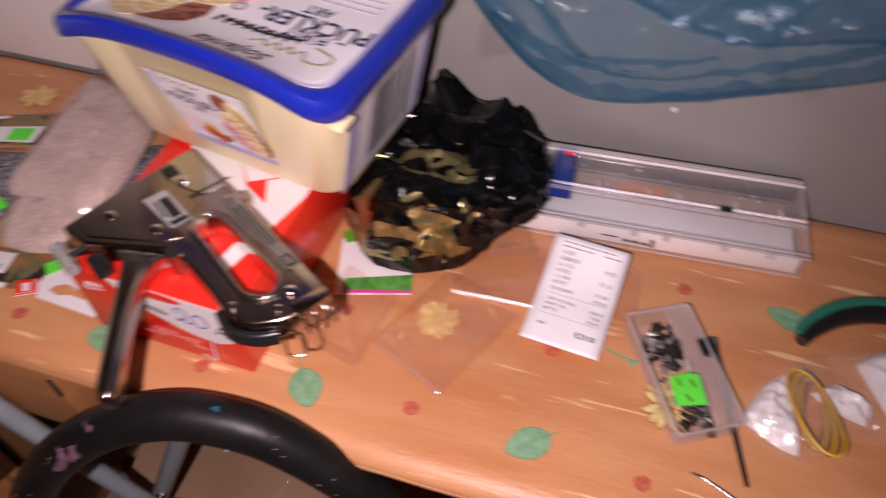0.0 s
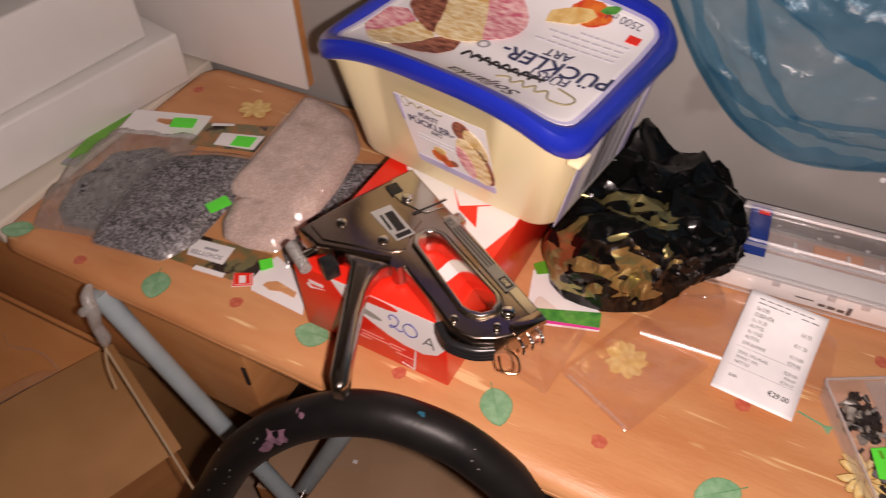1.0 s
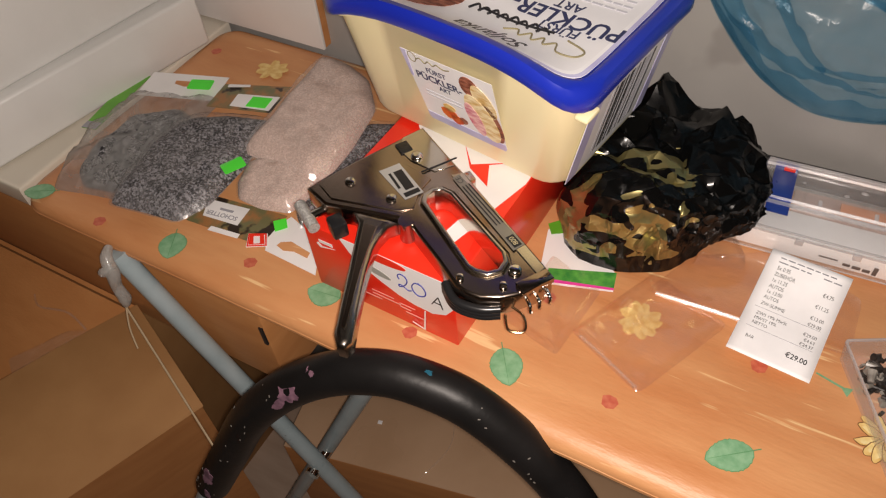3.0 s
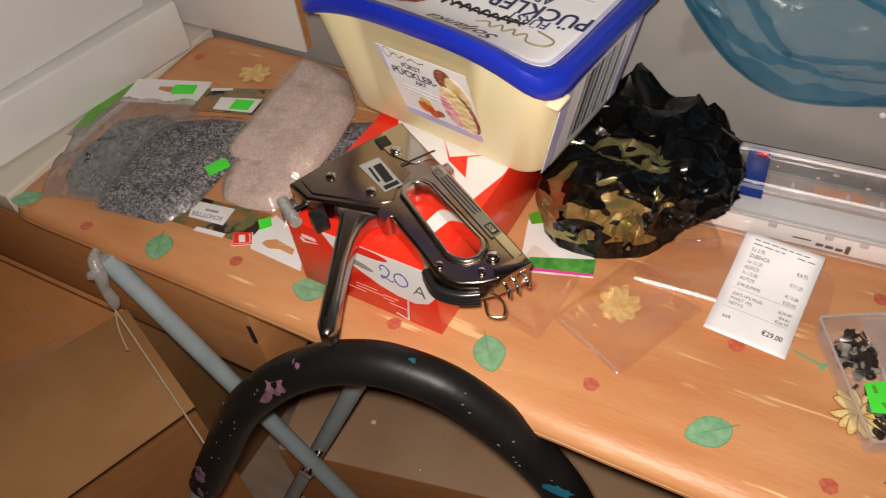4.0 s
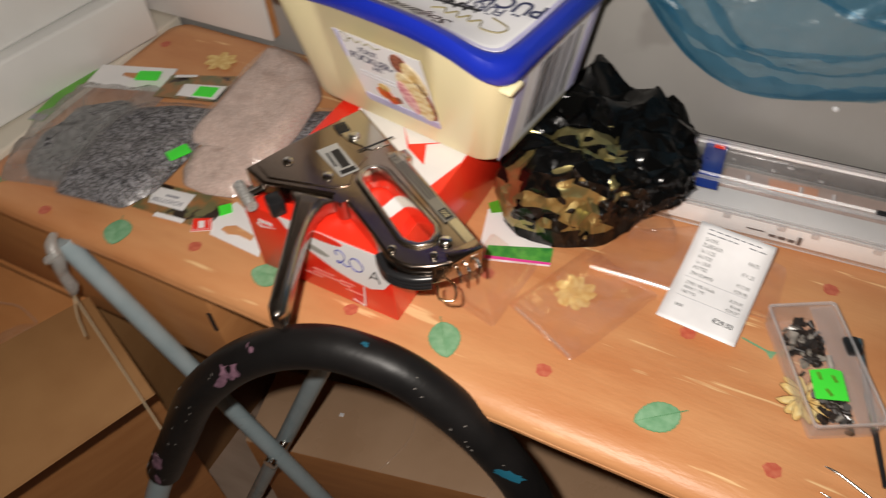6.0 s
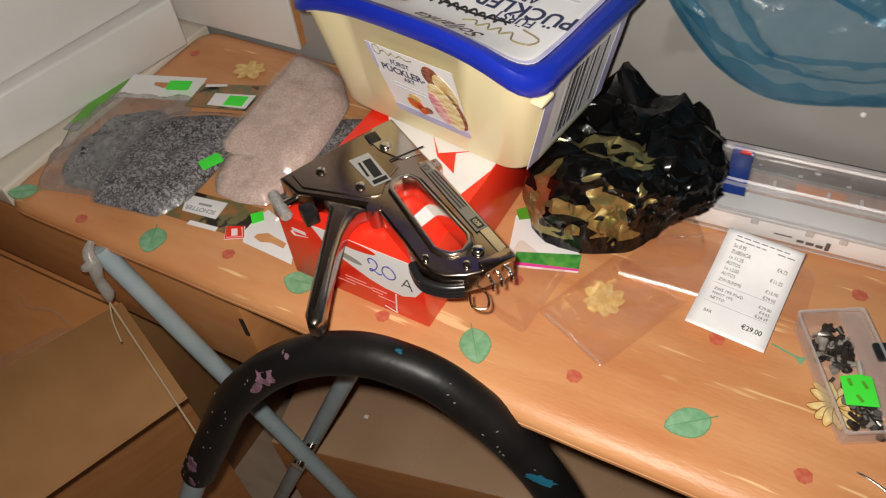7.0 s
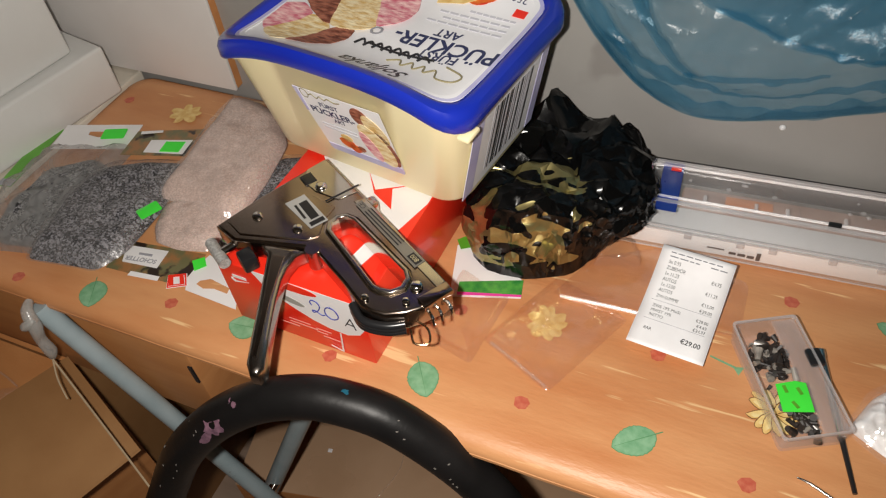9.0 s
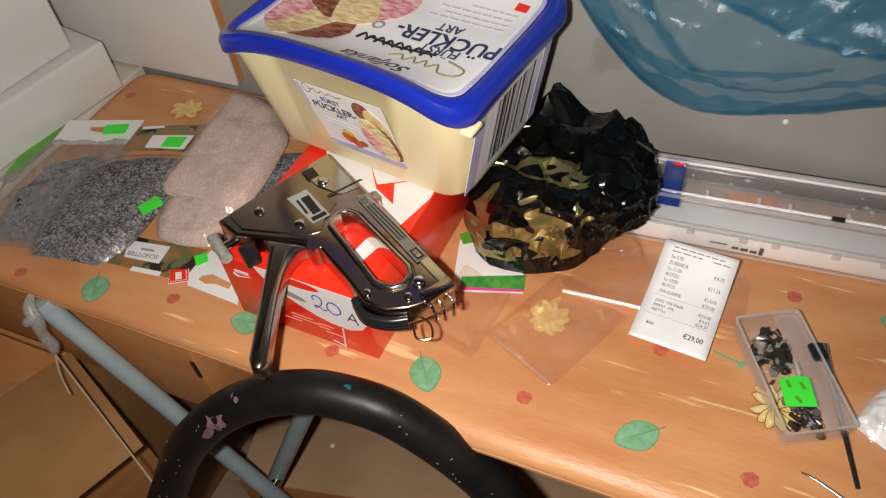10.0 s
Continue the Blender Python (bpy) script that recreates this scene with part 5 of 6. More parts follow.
# ---- receipt ----
def receipt():
    W, L = 0.059, 0.092
    m = pose(0.0735, 0.4115, TOP + 0.0075, 0, 0, -17.0)
    ob = thing("receipt", m, "printed white till receipt curling up at the far end", "receipt")

    def lift(y):
        return 0.0016 + 0.0165 * max(0.0, (y - 0.028) / 0.064) ** 2 + 0.0006 * math.sin(y * 90)
    bm = bmesh.new()
    n = 24
    grid = [[bm.verts.new((W * i / 6, L * j / n, lift(L * j / n))) for i in range(7)] for j in range(n + 1)]
    for j in range(n):
        for i in range(6):
            bm.faces.new((grid[j][i], grid[j][i + 1], grid[j + 1][i + 1], grid[j + 1][i]))
    sheet = part("paper", bm, PAPER, ob)
    solid = sheet.modifiers.new("thickness", "SOLIDIFY")
    solid.thickness, solid.offset = 0.0002, -1

    # lines run down from the curled end
    def line(words, x, y, size, align, bold=0.0):
        o = writing(words, size, BLACK_INK, ob, pose(x, y, lift(y) + 0.0003), "print", align, 0.8, bold=bold)
        for v in o.data.vertices:
            yy = y + v.co.y
            v.co.z = lift(max(0, yy)) - lift(y)
        return o
    L0 = 0.080
    rows = (("5x 0.95", "", 0.0), ("ZUBEHÖR", "€4.75", 1), ("1x 11.25", "", 2), ("AUTOS", "€11.25", 3), ("1x 13.00", "", 4), ("AUTOS", "€13.00", 5), ("ZW-SUMME", "€29.00", 6.2),
            ("ZWS 19% MwSt", "€29.00", 8.2), ("MWST 19%", "€4.63", 9.2), ("NETTO", "€24.37", 10.2), ("BAR", "", 13.2))
    for a, b, k in rows:
        y = L0 - 0.0048 * k
        line(a, 0.0085, y, 0.0042, "LEFT")
        if b:
            line(b, W - 0.006, y - 0.002, 0.0042, "RIGHT")
    line("€29.00", W - 0.006, L0 - 0.0048 * 13.6, 0.0066, "RIGHT", 0.0001)
    for k in (7.1, 11.2):
        y = L0 - 0.0048 * k
        part("rule", flat([rect(-0.024, -0.00015, 0.024, 0.00015)], 0.0001), GREY_INK, ob, m=pose(W / 2, y, lift(y) + 0.0003))
    rnd = random.Random(2)
    for k in (0, 1):
        y, x = L0 + 0.0042 + 0.0032 * k, 0.008
        while x < W - 0.010:
            w = rnd.uniform(0.003, 0.007)
            if not (k == 0 and 0.030 < x < 0.040):
                part("print_bar", flat([rect(0, -0.0006, w, 0.0006)], 0.0001), GREY_INK, ob, m=pose(x, y, lift(y) + 0.0007))
            x += w + 0.0013


receipt()


# ---- clear long case ----
def clear_case():
    ang = math.degrees(math.atan2(-0.029, 0.194))
    m = pose(0.06, 0.524, TOP + 0.0006, 0, 0, ang)
    ob = thing("clear_case", m, "long clear plastic case with white insert on the board", "case")
    L, W, H, t = 0.236, 0.084, 0.024, 0.0016

    def wall(name, x0, x1, y0, y1, z0, z1, mat=CASE_PLASTIC, label=""):
        return part(name, block(x1 - x0, y1 - y0, z1 - z0, 0.0004, ((x0 + x1) / 2, (y0 + y1) / 2, z0)), mat, ob, label)
    wall("bottom", 0, L, 0, W, 0, t)
    wall("front_wall", 0, L, 0, t, t, H)
    wall("back_wall", 0, L, W - t, W, t, H)
    wall("end_wall", L - t, L, t, W - t, t, H)
    wall("end_wall", 0, t, t, W - t, t, H)
    wall("lid", -0.0005, L + 0.0005, -0.0005, W + 0.0005, H, H + t)
    wall("lid_rib", 0, L, 0.030, 0.033, H + t, H + 0.004, EDGE_PLASTIC)
    wall("lid_rib", 0, L, W - 0.004, W - 0.001, H + t, H + 0.005, EDGE_PLASTIC)
    wall("lid_rib", 0, L, 0.001, 0.003, H + t, H + 0.003, EDGE_PLASTIC)
    wall("insert", 0.004, L - 0.004, 0.004, 0.048, 0.003, 0.006, WHITE_BOX, "white paper insert")
    wall("insert_front", 0.004, L - 0.004, 0.0022, 0.0032, 0.003, 0.022, WHITE_BOX, "white paper insert folded up at the front")
    wall("blue_label", 0.030, 0.048, 0.020, W - 0.001, H + t + 0.0002, H + t + 0.0008, BLUE_LABEL, "dark blue label strip")
    wall("red_mark", 0.037, 0.046, W - 0.012, W - 0.008, H + t + 0.001, H + t + 0.0013, RED_BOX)
    wall("orange_label", 0.088, 0.128, 0.055, 0.068, 0.008, 0.010, ORANGE_PATCH)
    wall("pink_pad", 0.052, L - 0.006, 0.049, W - 0.006, 0.002, 0.004, material("pinkish_pad", (0.36, 0.235, 0.19), 0.5, second=(0.46, 0.33, 0.28), scale=30), "pinkish see-through pad")
    wall("latch", 0.168, 0.178, 0.034, 0.038, H + t, H + 0.005, BLACK_PLASTIC, "small black clip")
    pen = material("brown_pencil", (0.13, 0.10, 0.09), 0.6)
    for x, w, z, h in ((0.078, 0.014, 0.0125, 0.0012), (0.096, 0.0055, 0.0095, 0.0026), (0.103, 0.0060, 0.0090, 0.0030), (0.1105, 0.0055, 0.0085, 0.0030), (0.1175, 0.0032, 0.0075, 0.0085)):
        wall("pen_bar", x, x + w, -0.0009, -0.0005, z, z + h, pen)
    for z in (0.0008, H - 0.001):
        wall("edge", -0.0006, L + 0.0006, -0.0008, 0.0004, z, z + 0.0012, EDGE_PLASTIC)
        wall("edge", -0.0006, L + 0.0006, W - 0.0004, W + 0.0008, z, z + 0.0012, EDGE_PLASTIC)
        wall("edge", L - 0.0004, L + 0.0008, 0, W, z, z + 0.0012, EDGE_PLASTIC)
    # Black strip in place of the shadow gap between case and wall.
    wall("back_shadow", 0, L, W + 0.001, W + 0.004, 0, H + 0.002, BLACK_PLASTIC, "dark strip standing in for the shadow line behind the case")
    for k in range(4):
        wall("divider", 0.060 + 0.045 * k, 0.0606 + 0.045 * k, 0.042, W - 0.004, 0.004, 0.010, CASE_PLASTIC)
    for x in (0.058, 0.10, 0.125, 0.17, 0.205):
        wall("hinge", x, x + 0.006, -0.003, 0.0, H - 0.004, H + 0.001, EDGE_PLASTIC)
        wall("catch", x + 0.010, x + 0.013, 0.036, 0.046, H + t, H + 0.0035, EDGE_PLASTIC)
    # milky lips and small domes added on the lid for bright lines and glints
    wall("lid_lip", 0, L, 0.0365, 0.0375, H + t, H + 0.0045, SEAL)
    wall("lid_lip", 0, L, W - 0.0075, W - 0.0065, H + t, H + 0.0045, SEAL)
    rnd = random.Random(6)
    for k in range(9):
        a = rnd.uniform(0.0012, 0.0030)
        part("glint_dome", loft([[(a * f * math.cos(q * math.pi / 6), 0.7 * a * f * math.sin(q * math.pi / 6), hh) for q in range(12)] for f, hh in ((1, 0), (0.8, 0.0008), (0.3, 0.0013))], False, True), EDGE_PLASTIC, ob, m=pose(rnd.uniform(0.055, L - 0.01), rnd.uniform(0.042, W - 0.010), H + t + 0.0001))


clear_case()


# ---- tray of small hardware, screwdriver, tweezers, wire bag, pliers ----
def hardware_tray():
    ang = math.degrees(math.atan2(0.026, 0.0445))
    m = pose(0.1780, 0.3345, TOP + 0.0006, 0, 0, 16)
    ob = thing("hardware_tray", m, "small clear plastic tray with green price tag", "tray")
    W, L, H, t = 0.0485, 0.099, 0.0195, 0.0014
    rows = []
    for s, z in ((0.93, 0.0), (1.0, H), (0.945, H), (0.88, 0.0016)):
        rows.append([(W / 2 + x * s, L / 2 + y * (1 - (1 - s) * 0.5), z) for x, y in rounded(W / 2, L / 2, 0.003, 3, 3)])
    part("shell", loft(rows), TRAY_PLASTIC, ob, "milky clear plastic", m=pose(0, 0, 0, 0, 0, 0))
    part("rim", loft([[(W / 2 + x * s, L / 2 + y * (1 - (1 - s) * 0.5), z) for x, y in rounded(W / 2, L / 2, 0.003, 3, 3)] for s, z in ((1.008, H - 0.0012), (1.008, H + 0.0005), (0.945, H + 0.0005), (0.945, H - 0.0012))], False, False), EDGE_PLASTIC, ob, "bright plastic rim")
    part("inner_lid", block(0.017, L * 0.96, 0.001, 0, (W - 0.010, L / 2, 0.016)), TRAY_PLASTIC, ob)
    part("price_tag", flat([[(-0.011, -0.012), (0.010, -0.013), (0.011, 0.010), (0.004, 0.012), (-0.010, 0.010)]], 0.0004), TAG, ob, "neon green price tag", m=pose(0.020, 0.032, 0.019, 0, 0, -6))
    for k, (x, y) in enumerate(((0.016, 0.038), (0.025, 0.035), (0.018, 0.025))):
        part("tag_mark", flat([rect(-0.0012, -0.003, 0.0012, 0.003)], 0.0002), bpy.data.materials["green_card"], ob, m=pose(x, y, 0.0196, 0, 0, 10 * k))


def hardware_bits():
    rnd = random.Random(8)
    for mat, n, name, label in ((SCREW, 120, "screws", "loose black screws and clips in the tray"), (CRYSTAL, 24, "plastic_bits", "pale plastic bits among the screws in the tray")):
        bm = bmesh.new()
        for k in range(n):
            piece = bmesh.new()
            if rnd.random() < 0.55:
                bmesh.ops.create_cone(piece, segments=10, radius1=rnd.uniform(0.0016, 0.0036), radius2=rnd.uniform(0.0008, 0.0022), depth=rnd.uniform(0.003, 0.011), cap_ends=True)
            else:
                bmesh.ops.create_cube(piece, size=1)
                bmesh.ops.scale(piece, vec=(rnd.uniform(0.002, 0.007), rnd.uniform(0.0015, 0.003), rnd.uniform(0.001, 0.003)), verts=piece.verts)
            y = rnd.choice((rnd.gauss(0.074, 0.009), rnd.gauss(0.070, 0.008), rnd.gauss(0.020, 0.008), rnd.uniform(0.012, 0.085)))
            x = 0.021 + rnd.gauss(0, 0.0058)
            x, y = min(max(x, 0.008), 0.031), min(max(y, 0.007), 0.090)
            z = 0.004 + abs(rnd.gauss(0, 0.0050)) * (0.5 + 0.5 * (y > 0.05))
            mm = pose(x, y, z, rnd.uniform(0, 180), rnd.uniform(0, 180), rnd.uniform(0, 180))
            tmp = bpy.data.meshes.new("tmp")
            piece.transform(mm)
            piece.to_mesh(tmp)
            piece.free()
            bm.from_mesh(tmp)
            bpy.data.meshes.remove(tmp)
        ob = part(name, bm, mat, None, m=pose(0.1795, 0.334, TOP + 0.0006, 0, 0, 16), smooth=False)
        tagged(ob, label, "screws", kind="stuff")


def screwdriver():
    a, b = Vector((0.2165, 0.416, TOP + 0.006)), Vector((0.2235, 0.312, TOP + 0.0025))
    ob = thing("screwdriver", pose(0, 0, 0), "thin precision screwdriver with black end lying on the cloth", "screwdriver")
    part("shaft", tube([a, a.lerp(b, 0.62)], 0.0028), BRIGHT, ob, "brushed steel shaft")
    part("blade", tube([a.lerp(b, 0.62), a.lerp(b, 0.66), a.lerp(b, 1.0)], [0.0028, 0.0019, 0.0015]), BLACK_PLASTIC, ob, "black blade")
    part("cap", tube([a, a + (a - b).normalized() * 0.006], 0.0033), BRIGHT, ob, "swivel cap")
    part("clip", block(0.011, 0.015, 0.005, 0.002), BLACK_PLASTIC, ob, "black plastic clip", m=pose(0.2075, 0.4075, TOP + 0.0145, 0, 0, 14))


def tweezers():
    ob = thing("tweezers", pose(0, 0, 0), "slim steel tweezers with green handle on the cloth", "tweezers")
    z = TOP + 0.004
    tip = Vector((0.247, 0.270, z))
    part("arm", tube([(0.188, 0.3175, z), (0.197, 0.3135, z), (0.216, 0.3000, z), (0.232, 0.287, z), (0.258, 0.266, z)], [0.0006, 0.0011, 0.0013, 0.0016, 0.002]), BRIGHT, ob, "thin steel arm")
    part("arm", tube([(0.185, 0.2985, z), (0.194, 0.2945, z), (0.214, 0.2880, z), (0.232, 0.280, z), (0.258, 0.264, z)], [0.0006, 0.0011, 0.0013, 0.0016, 0.002]), BRIGHT, ob, "thin steel arm")
    part("handle", tube([(0.224, 0.288, z + 0.001), (0.236, 0.281, z + 0.002), (0.262, 0.262, z + 0.002), (0.30, 0.232, z + 0.002)], [0.004, 0.006, 0.007, 0.006]), material("mint_green_grip", (0.18, 0.42, 0.24), 0.4), ob, "mint green grip")


def wire_bag():
    cx, cy = 0.288, 0.378
    ob = thing("wire_bag", pose(cx, cy, TOP + 0.0008), "clear bag with yellow wire coil and white paper", "bag")
    rel = lambda pts, k=1.0: [((x - cx) * k, (y - cy) * k) for x, y in pts]
    # three crumpled bits of paper round the coil
    part("paper", pillow(rel([(0.227, 0.361), (0.248, 0.388), (0.278, 0.409), (0.287, 0.400), (0.266, 0.376), (0.262, 0.336), (0.250, 0.341)]), 0.009, 0, 0.9, 60, 0.5, seed=8), WHITE_BOX, ob, "crumpled white paper")
    part("paper", pillow(rel([(0.280, 0.385), (0.298, 0.394), (0.320, 0.374), (0.312, 0.362), (0.292, 0.372)]), 0.010, 0, 0.8, 60, 0.5, seed=11), WHITE_BOX, ob, "crumpled white paper")
    part("paper", pillow(rel([(0.318, 0.412), (0.336, 0.424), (0.375, 0.420), (0.380, 0.345), (0.344, 0.340), (0.330, 0.368)]), 0.012, 0, 0.6, 40, 0.4, seed=14), WHITE_BOX, ob, "crumpled white paper")
    part("film", pillow(rel([(0.223, 0.360), (0.246, 0.394), (0.280, 0.414), (0.340, 0.428), (0.380, 0.420), (0.385, 0.340), (0.300, 0.350), (0.262, 0.328), (0.246, 0.336)]), 0.016, 0.001, 0.7, 34, 0.3, seed=9, flat_bottom=False), CLEAR, ob, "clear crinkled film")
    for k in range(6):
        mat = YELLOW_WIRE if k % 2 else BROWN_WIRE
        turn = radians(-12 + 5 * k)
        ring = []
        for a in np.linspace(0, 2 * math.pi, 15)[:-1]:
            x, y = (0.007 + 0.0012 * k) * math.cos(a), (0.026 + 0.0012 * k) * math.sin(a)
            ring.append((-0.016 + x * math.cos(turn) - y * math.sin(turn), -0.016 + x * math.sin(turn) + y * math.cos(turn), 0.0125 + 0.0009 * k + 0.001 * math.sin(3 * a + k)))
        part("wire", tube(ring, 0.0011, sides=8, closed=True), mat, ob)


def pliers():
    ob = thing("pliers", pose(0, 0, 0), "black and green rubber handled pliers behind the wire bag", "pliers")
    z = TOP + 0.009
    pts = [(0.279, 0.424, z), (0.292, 0.437, z), (0.315, 0.449, z + 0.001), (0.345, 0.453, z + 0.001), (0.385, 0.446, z)]
    part("handle", tube(pts, [0.005, 0.0075, 0.0085, 0.0085, 0.008]), BLACK_PLASTIC, ob, "black rubber handle")
    part("handle_inlay", tube([(x - 0.003, y + 0.0045, zz + 0.004) for x, y, zz in pts], [0.003, 0.005, 0.006, 0.006, 0.005]), GREEN_RUBBER, ob, "dark green inlay")
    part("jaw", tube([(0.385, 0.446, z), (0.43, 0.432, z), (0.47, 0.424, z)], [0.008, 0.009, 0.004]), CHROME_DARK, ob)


hardware_tray()
hardware_bits()
screwdriver()
tweezers()
wire_bag()
pliers()


# ---- black foam handle in front of the board ----
def push_handle():
    ob = thing("push_handle", pose(0, 0, 0), "curved black foam covered push handle with scuffs before the board", "handle")
    P = [(-0.342, 0.277, 0.664), (-0.311, 0.288, 0.724), (-0.278, 0.300, 0.786), (-0.239, 0.310, 0.831), (-0.199, 0.316, 0.860), (-0.161, 0.319, 0.873), (-0.130, 0.319, 0.873), (-0.092, 0.316, 0.862),
         (-0.050, 0.309, 0.830), (-0.016, 0.301, 0.790), (0.007, 0.293, 0.746), (0.032, 0.280, 0.680), (0.048, 0.264, 0.61)]
    R = 0.0168
    grip = part("foam_grip", tube(P, R, sides=28), RUBBER, ob, "worn black foam sleeve")
    part("frame_tube", tube([Vector(P[0]) + Vector((0.006, 0.004, 0.012)), P[0], (-0.385, 0.258, 0.56), (-0.44, 0.22, 0.36), (-0.49, 0.19, 0.012)], 0.0115, sides=18), STEEL_PAINT, ob, "grey steel tube")
    part("frame_tube", tube([P[-1], (0.06, 0.235, 0.50), (0.10, 0.205, 0.30), (0.13, 0.185, 0.012)], 0.0115, sides=18), STEEL_PAINT, ob, "grey steel tube")
    front = Vector((0.0, -0.55, 0.83)).normalized()

    def patch(k, side, a, b, turn, mat, name, seed, hole=0.0):
        """A worn spot on the sleeve, k points along it, side metres across."""
        i0 = int(k)
        p = Vector(P[i0]).lerp(Vector(P[i0 + 1]), k - i0)
        along = (Vector(P[i0 + 1]) - Vector(P[i0])).normalized()
        n = (front - along * front.dot(along)).normalized()
        across = n.cross(along)
        loops = [oval(0, 0, a, b, turn, 22, 0.22, seed)] + ([oval(0, 0, a * hole, b * hole, turn, 14, 0.2, seed + 1)[::-1]] if hole else [])
        me = flat(loops, 0.0004)
        for v in me.vertices:
            ang = (side + v.co.y) / R
            q = p + along * v.co.x + (n * math.cos(ang) + across * math.sin(ang)) * (R * 1.0 + 0.0003 + v.co.z)
            v.co = q
        part(name, me, mat, grip, smooth=False)
    patch(3.35, -0.004, 0.0105, 0.0085, 20, SCUFF, "scuff", 1, 0.35)
    patch(3.05, -0.011, 0.0100, 0.0032, 15, SCUFF, "scuff", 2)
    patch(3.75, 0.007, 0.0075, 0.0030, 10, SCUFF, "scuff", 3)
    patch(3.95, 0.003, 0.0028, 0.0022, 0, SCUFF, "scuff", 4)
    patch(0.55, -0.001, 0.0100, 0.0065, 10, SCUFF, "scuff", 5)
    patch(0.15, -0.008, 0.0065, 0.0025, 30, SCUFF, "scuff", 6)
    patch(6.1, 0.011, 0.004, 0.0018, 0, TEAL, "paint_spot", 7)
    patch(8.95, -0.002, 0.013, 0.0035, 25, TEAL, "paint_spot", 8)
    rnd = random.Random(3)
    for q in range(22):
        patch(rnd.uniform(0.0, 3.0), rnd.uniform(-0.014, 0.014), rnd.uniform(0.0004, 0.0012), rnd.uniform(0.0002, 0.0006), rnd.uniform(0, 90), DUST, "chip", 20 + q)
    for q in range(10):
        patch(rnd.uniform(6.5, 8.8), rnd.uniform(-0.010, 0.010), rnd.uniform(0.0006, 0.0013), rnd.uniform(0.0003, 0.0007), rnd.uniform(0, 90), DUST, "chip", 60 + q)


push_handle()


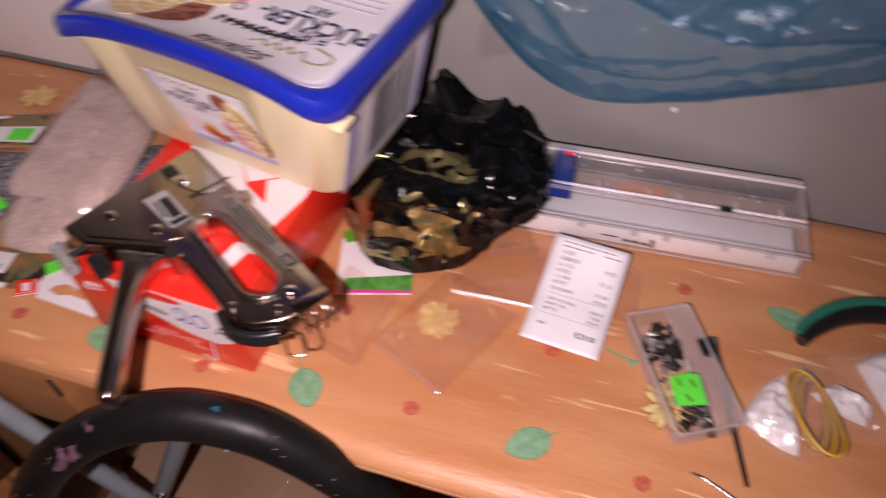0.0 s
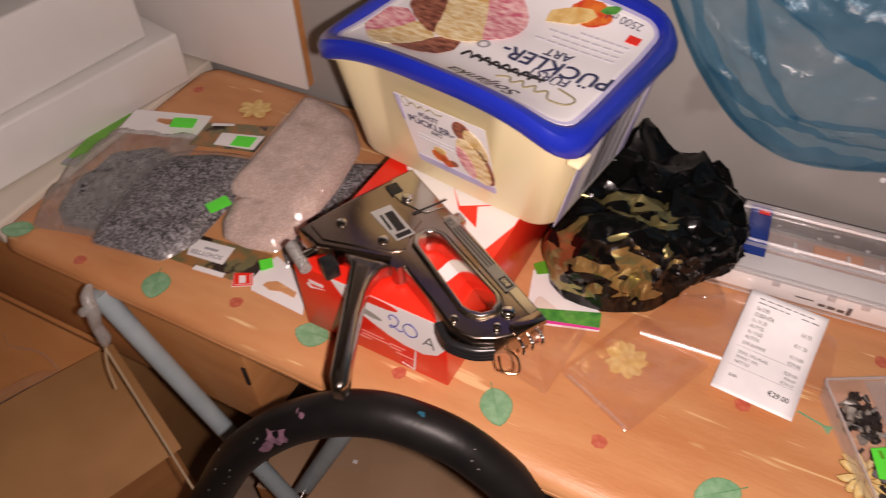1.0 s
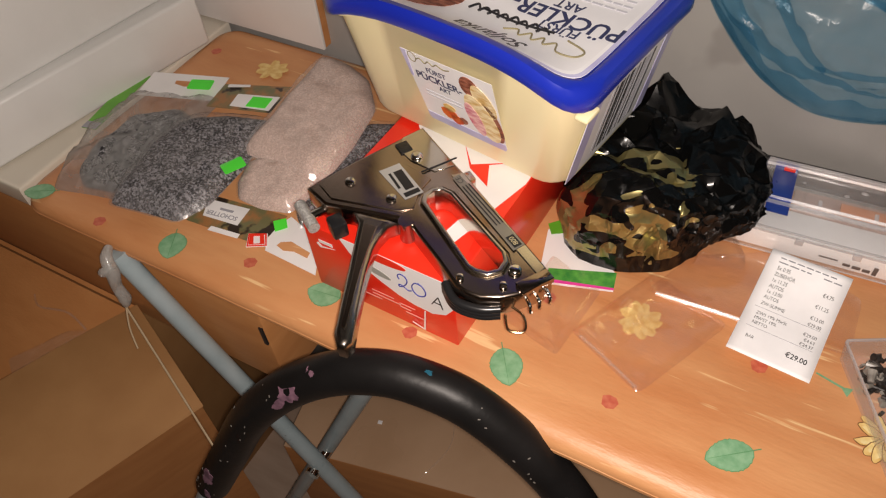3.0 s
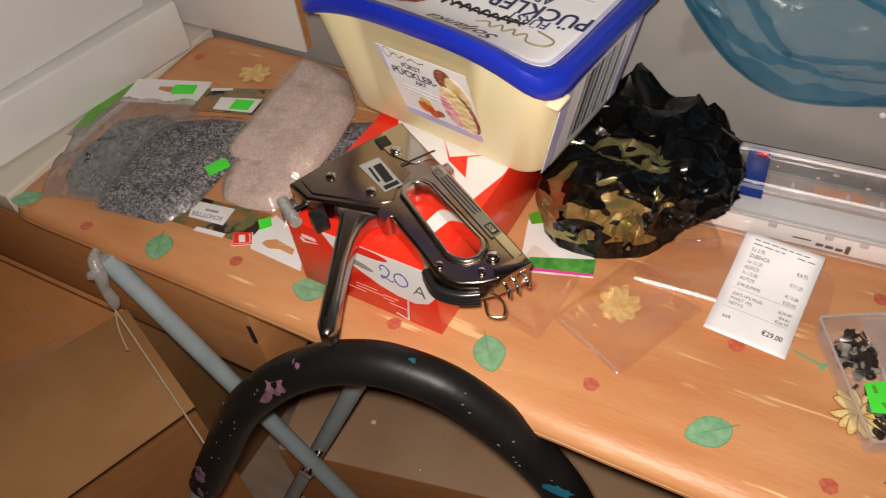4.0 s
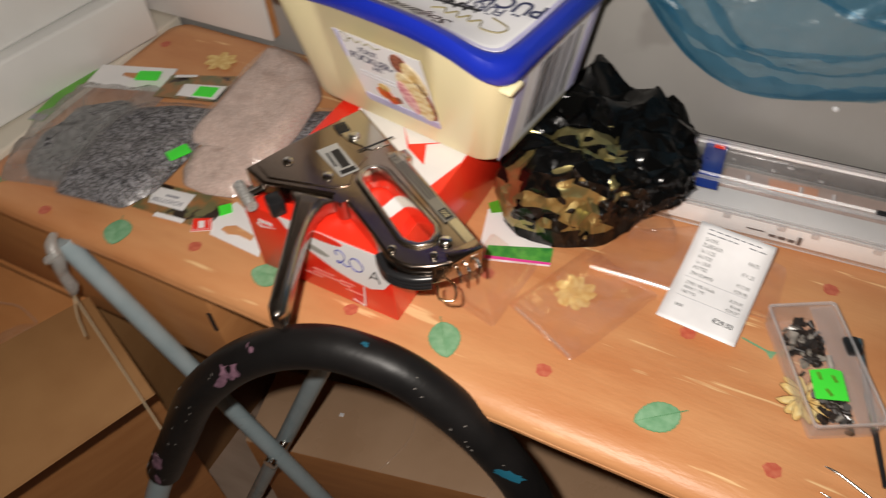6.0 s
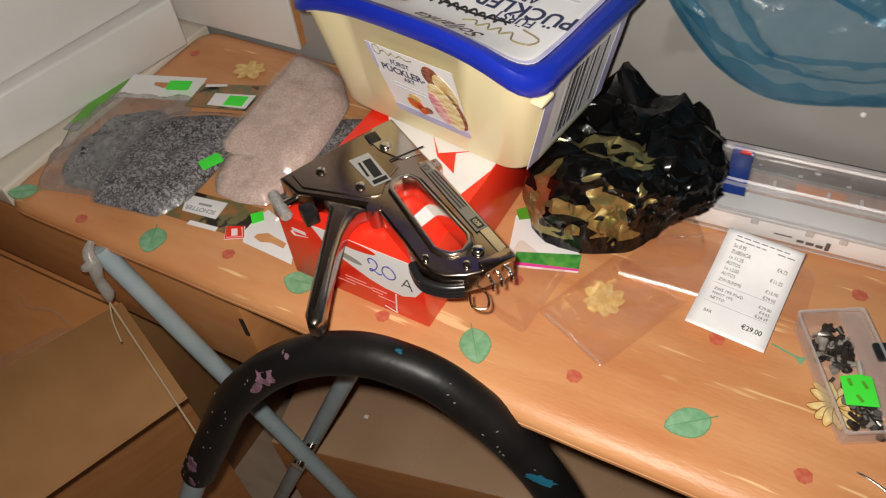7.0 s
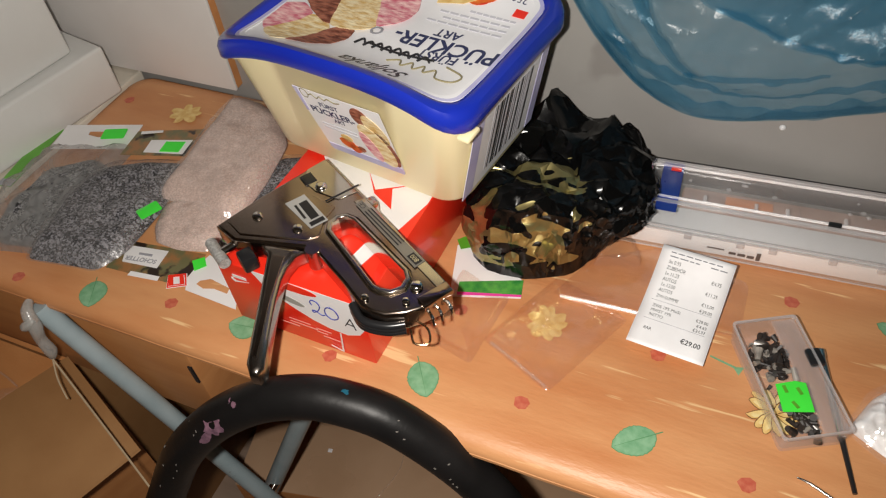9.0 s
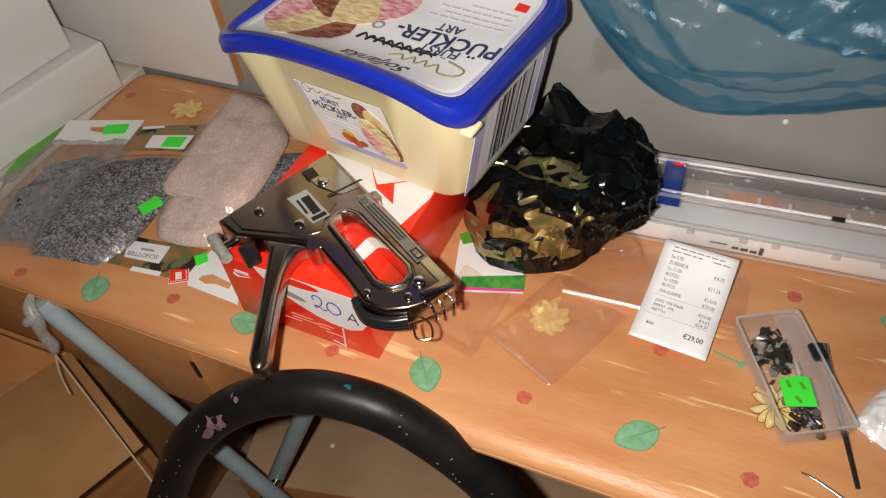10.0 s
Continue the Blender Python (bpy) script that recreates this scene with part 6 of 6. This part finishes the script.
# ---- blue bag hanging before the wall ----
def blue_bag():
    """Sagging film hung before the wall: one layer in front, a second one in the hem and in the folds."""
    ob = thing("bin_bag", RM, "translucent blue plastic bag hanging against the wall", "plastic bag")

    def lower(u):
        d = u - 0.135
        return 0.9235 + (5.3 * d * d + 8 * abs(d) ** 3 if d < 0 else 0.42 * d * d / (d + 0.10) + 0.04 * d)

    def depth(u, z):
        h = max(0.0, z - lower(u))
        bend = h - 0.5 * (u - 0.12) ** 2
        fold = noise.noise(Vector((u * 6, bend * 22, 1.0))) + 0.3 * noise.noise(Vector((u * 18, bend * 52, 4.0)))
        ridge = max(0.0, 1 - 14 * abs(noise.noise(Vector((u * 5 + 3, bend * 14 + u * 6, 8))))) + max(0.0, 1 - 12 * abs(noise.noise(Vector((u * 11, bend * 26 - u * 12, 10)))))
        fine = noise.noise(Vector((u * 60, z * 85, 3))) + 0.5 * noise.noise(Vector((u * 150, z * 170, 6)))
        w = 1 - math.exp(-h / 0.03)
        return -0.008 - 0.030 * w * (0.72 + 0.36 * fold + 0.14 * ridge) - 0.0018 * fine * (0.3 + w)

    def sheet(name, low, high, us, ns, lift, label=""):
        """Film between two lines low(u) and high(u), lift metres before the front layer."""
        bm = bmesh.new()
        rows = []
        for j in range(ns + 1):
            row = []
            for u in us:
                wave = 0.0 if low is lower else 0.004 * noise.noise(Vector((u * 30, ns, 2))) + 0.002 * noise.noise(Vector((u * 80, ns, 9)))
                z = low(u) + wave + (high(u) - low(u)) * (j / ns) ** 1.4 * (1.0 if name == "front_film" else 1 + 0.5 * noise.noise(Vector((u * 45, ns, 7))))
                row.append(bm.verts.new((u, depth(u, z) - lift, z)))
            rows.append(row)
        for a, b in zip(rows, rows[1:]):
            for i in range(len(us) - 1):
                bm.faces.new((a[i], a[i + 1], b[i + 1], b[i]))
        return part(name, bm, BLUE_FOLD if "fold" in name else BLUE_FILM, ob, label)
    line = lambda pts: (lambda u: float(np.interp(u, [p[0] for p in pts], [p[1] for p in pts])))
    span = lambda u0, u1, n: [float(u) for u in np.linspace(u0, u1, n)]
    sheet("front_film", lower, lambda u: lower(u) + 0.62, span(-0.05, 0.59, 190), 150, 0.0)
    sheet("hem_fold", lower, lambda u: lower(u) + 0.024 + 0.004 * math.sin(23 * u), span(-0.05, 0.59, 150), 14, 0.0022, "doubled blue hem")
    sheet("hem_fold", lambda u: lower(u) + 0.002, lambda u: lower(u) + 0.012 + 0.005 * math.sin(31 * u + 1), span(-0.05, 0.59, 150), 8, 0.0036, "doubled blue hem")
    sheet("fold", line(((0.0, 1.10), (0.03, 1.015), (0.041, 0.996), (0.068, 0.976), (0.098, 0.964), (0.16, 0.960))), line(((0.0, 1.14), (0.03, 1.045), (0.052, 1.009), (0.076, 0.991), (0.104, 0.975), (0.16, 0.963))), span(0.0, 0.16, 60), 10, 0.003, "doubled blue fold")
    sheet("fold", line(((0.040, 1.12), (0.064, 1.034), (0.080, 1.009), (0.100, 0.983), (0.118, 0.972))), line(((0.040, 1.17), (0.064, 1.065), (0.080, 1.030), (0.100, 1.000), (0.118, 0.978))), span(0.04, 0.118, 40), 10, 0.003, "doubled blue fold")
    sheet("fold", line(((0.11, 0.974), (0.146, 0.979), (0.18, 0.983), (0.215, 0.996))), line(((0.11, 0.978), (0.146, 0.985), (0.18, 0.990), (0.215, 0.999))), span(0.11, 0.215, 50), 6, 0.003, "doubled blue fold")
    sheet("fold", line(((0.16, 0.961), (0.189, 0.967), (0.223, 0.978), (0.253, 0.987), (0.40, 1.05))), line(((0.16, 0.964), (0.189, 0.972), (0.223, 0.986), (0.253, 0.998), (0.40, 1.07))), span(0.16, 0.40, 60), 6, 0.003, "doubled blue fold")
    upper = line(((0.07, 1.075), (0.125, 1.039), (0.161, 1.026), (0.193, 1.018), (0.246, 1.015), (0.40, 1.045), (0.59, 1.12)))
    sheet("fold", upper, lambda u: lower(u) + 0.60, span(0.07, 0.59, 130), 90, 0.004, "doubled upper part")
    sheet("fold", lambda u: upper(u) - 0.001, lambda u: upper(u) + 0.004, span(0.07, 0.59, 90), 4, 0.0055, "crease along the doubled part")


blue_bag()


# White dome set on the wall in place of a moving torch glint.
def wall_glint():
    u, z = 0.197, 0.921
    bm = loft([[(0.0026 * s * math.cos(a * math.pi / 9), 0.0026 * s * math.sin(a * math.pi / 9), h) for a in range(18)] for s, h in ((1, 0), (1, 0.0006), (0.75, 0.0016), (0.35, 0.0021))])
    ob = part("wall_glint", bm, WHITE, None, m=RM @ Matrix.Translation((u, -0.0002, z)) @ pose(0, 0, 0, 90, 0, 0))
    tagged(ob, "small white dome standing in for a glint on the grey wall", "pin")


wall_glint()
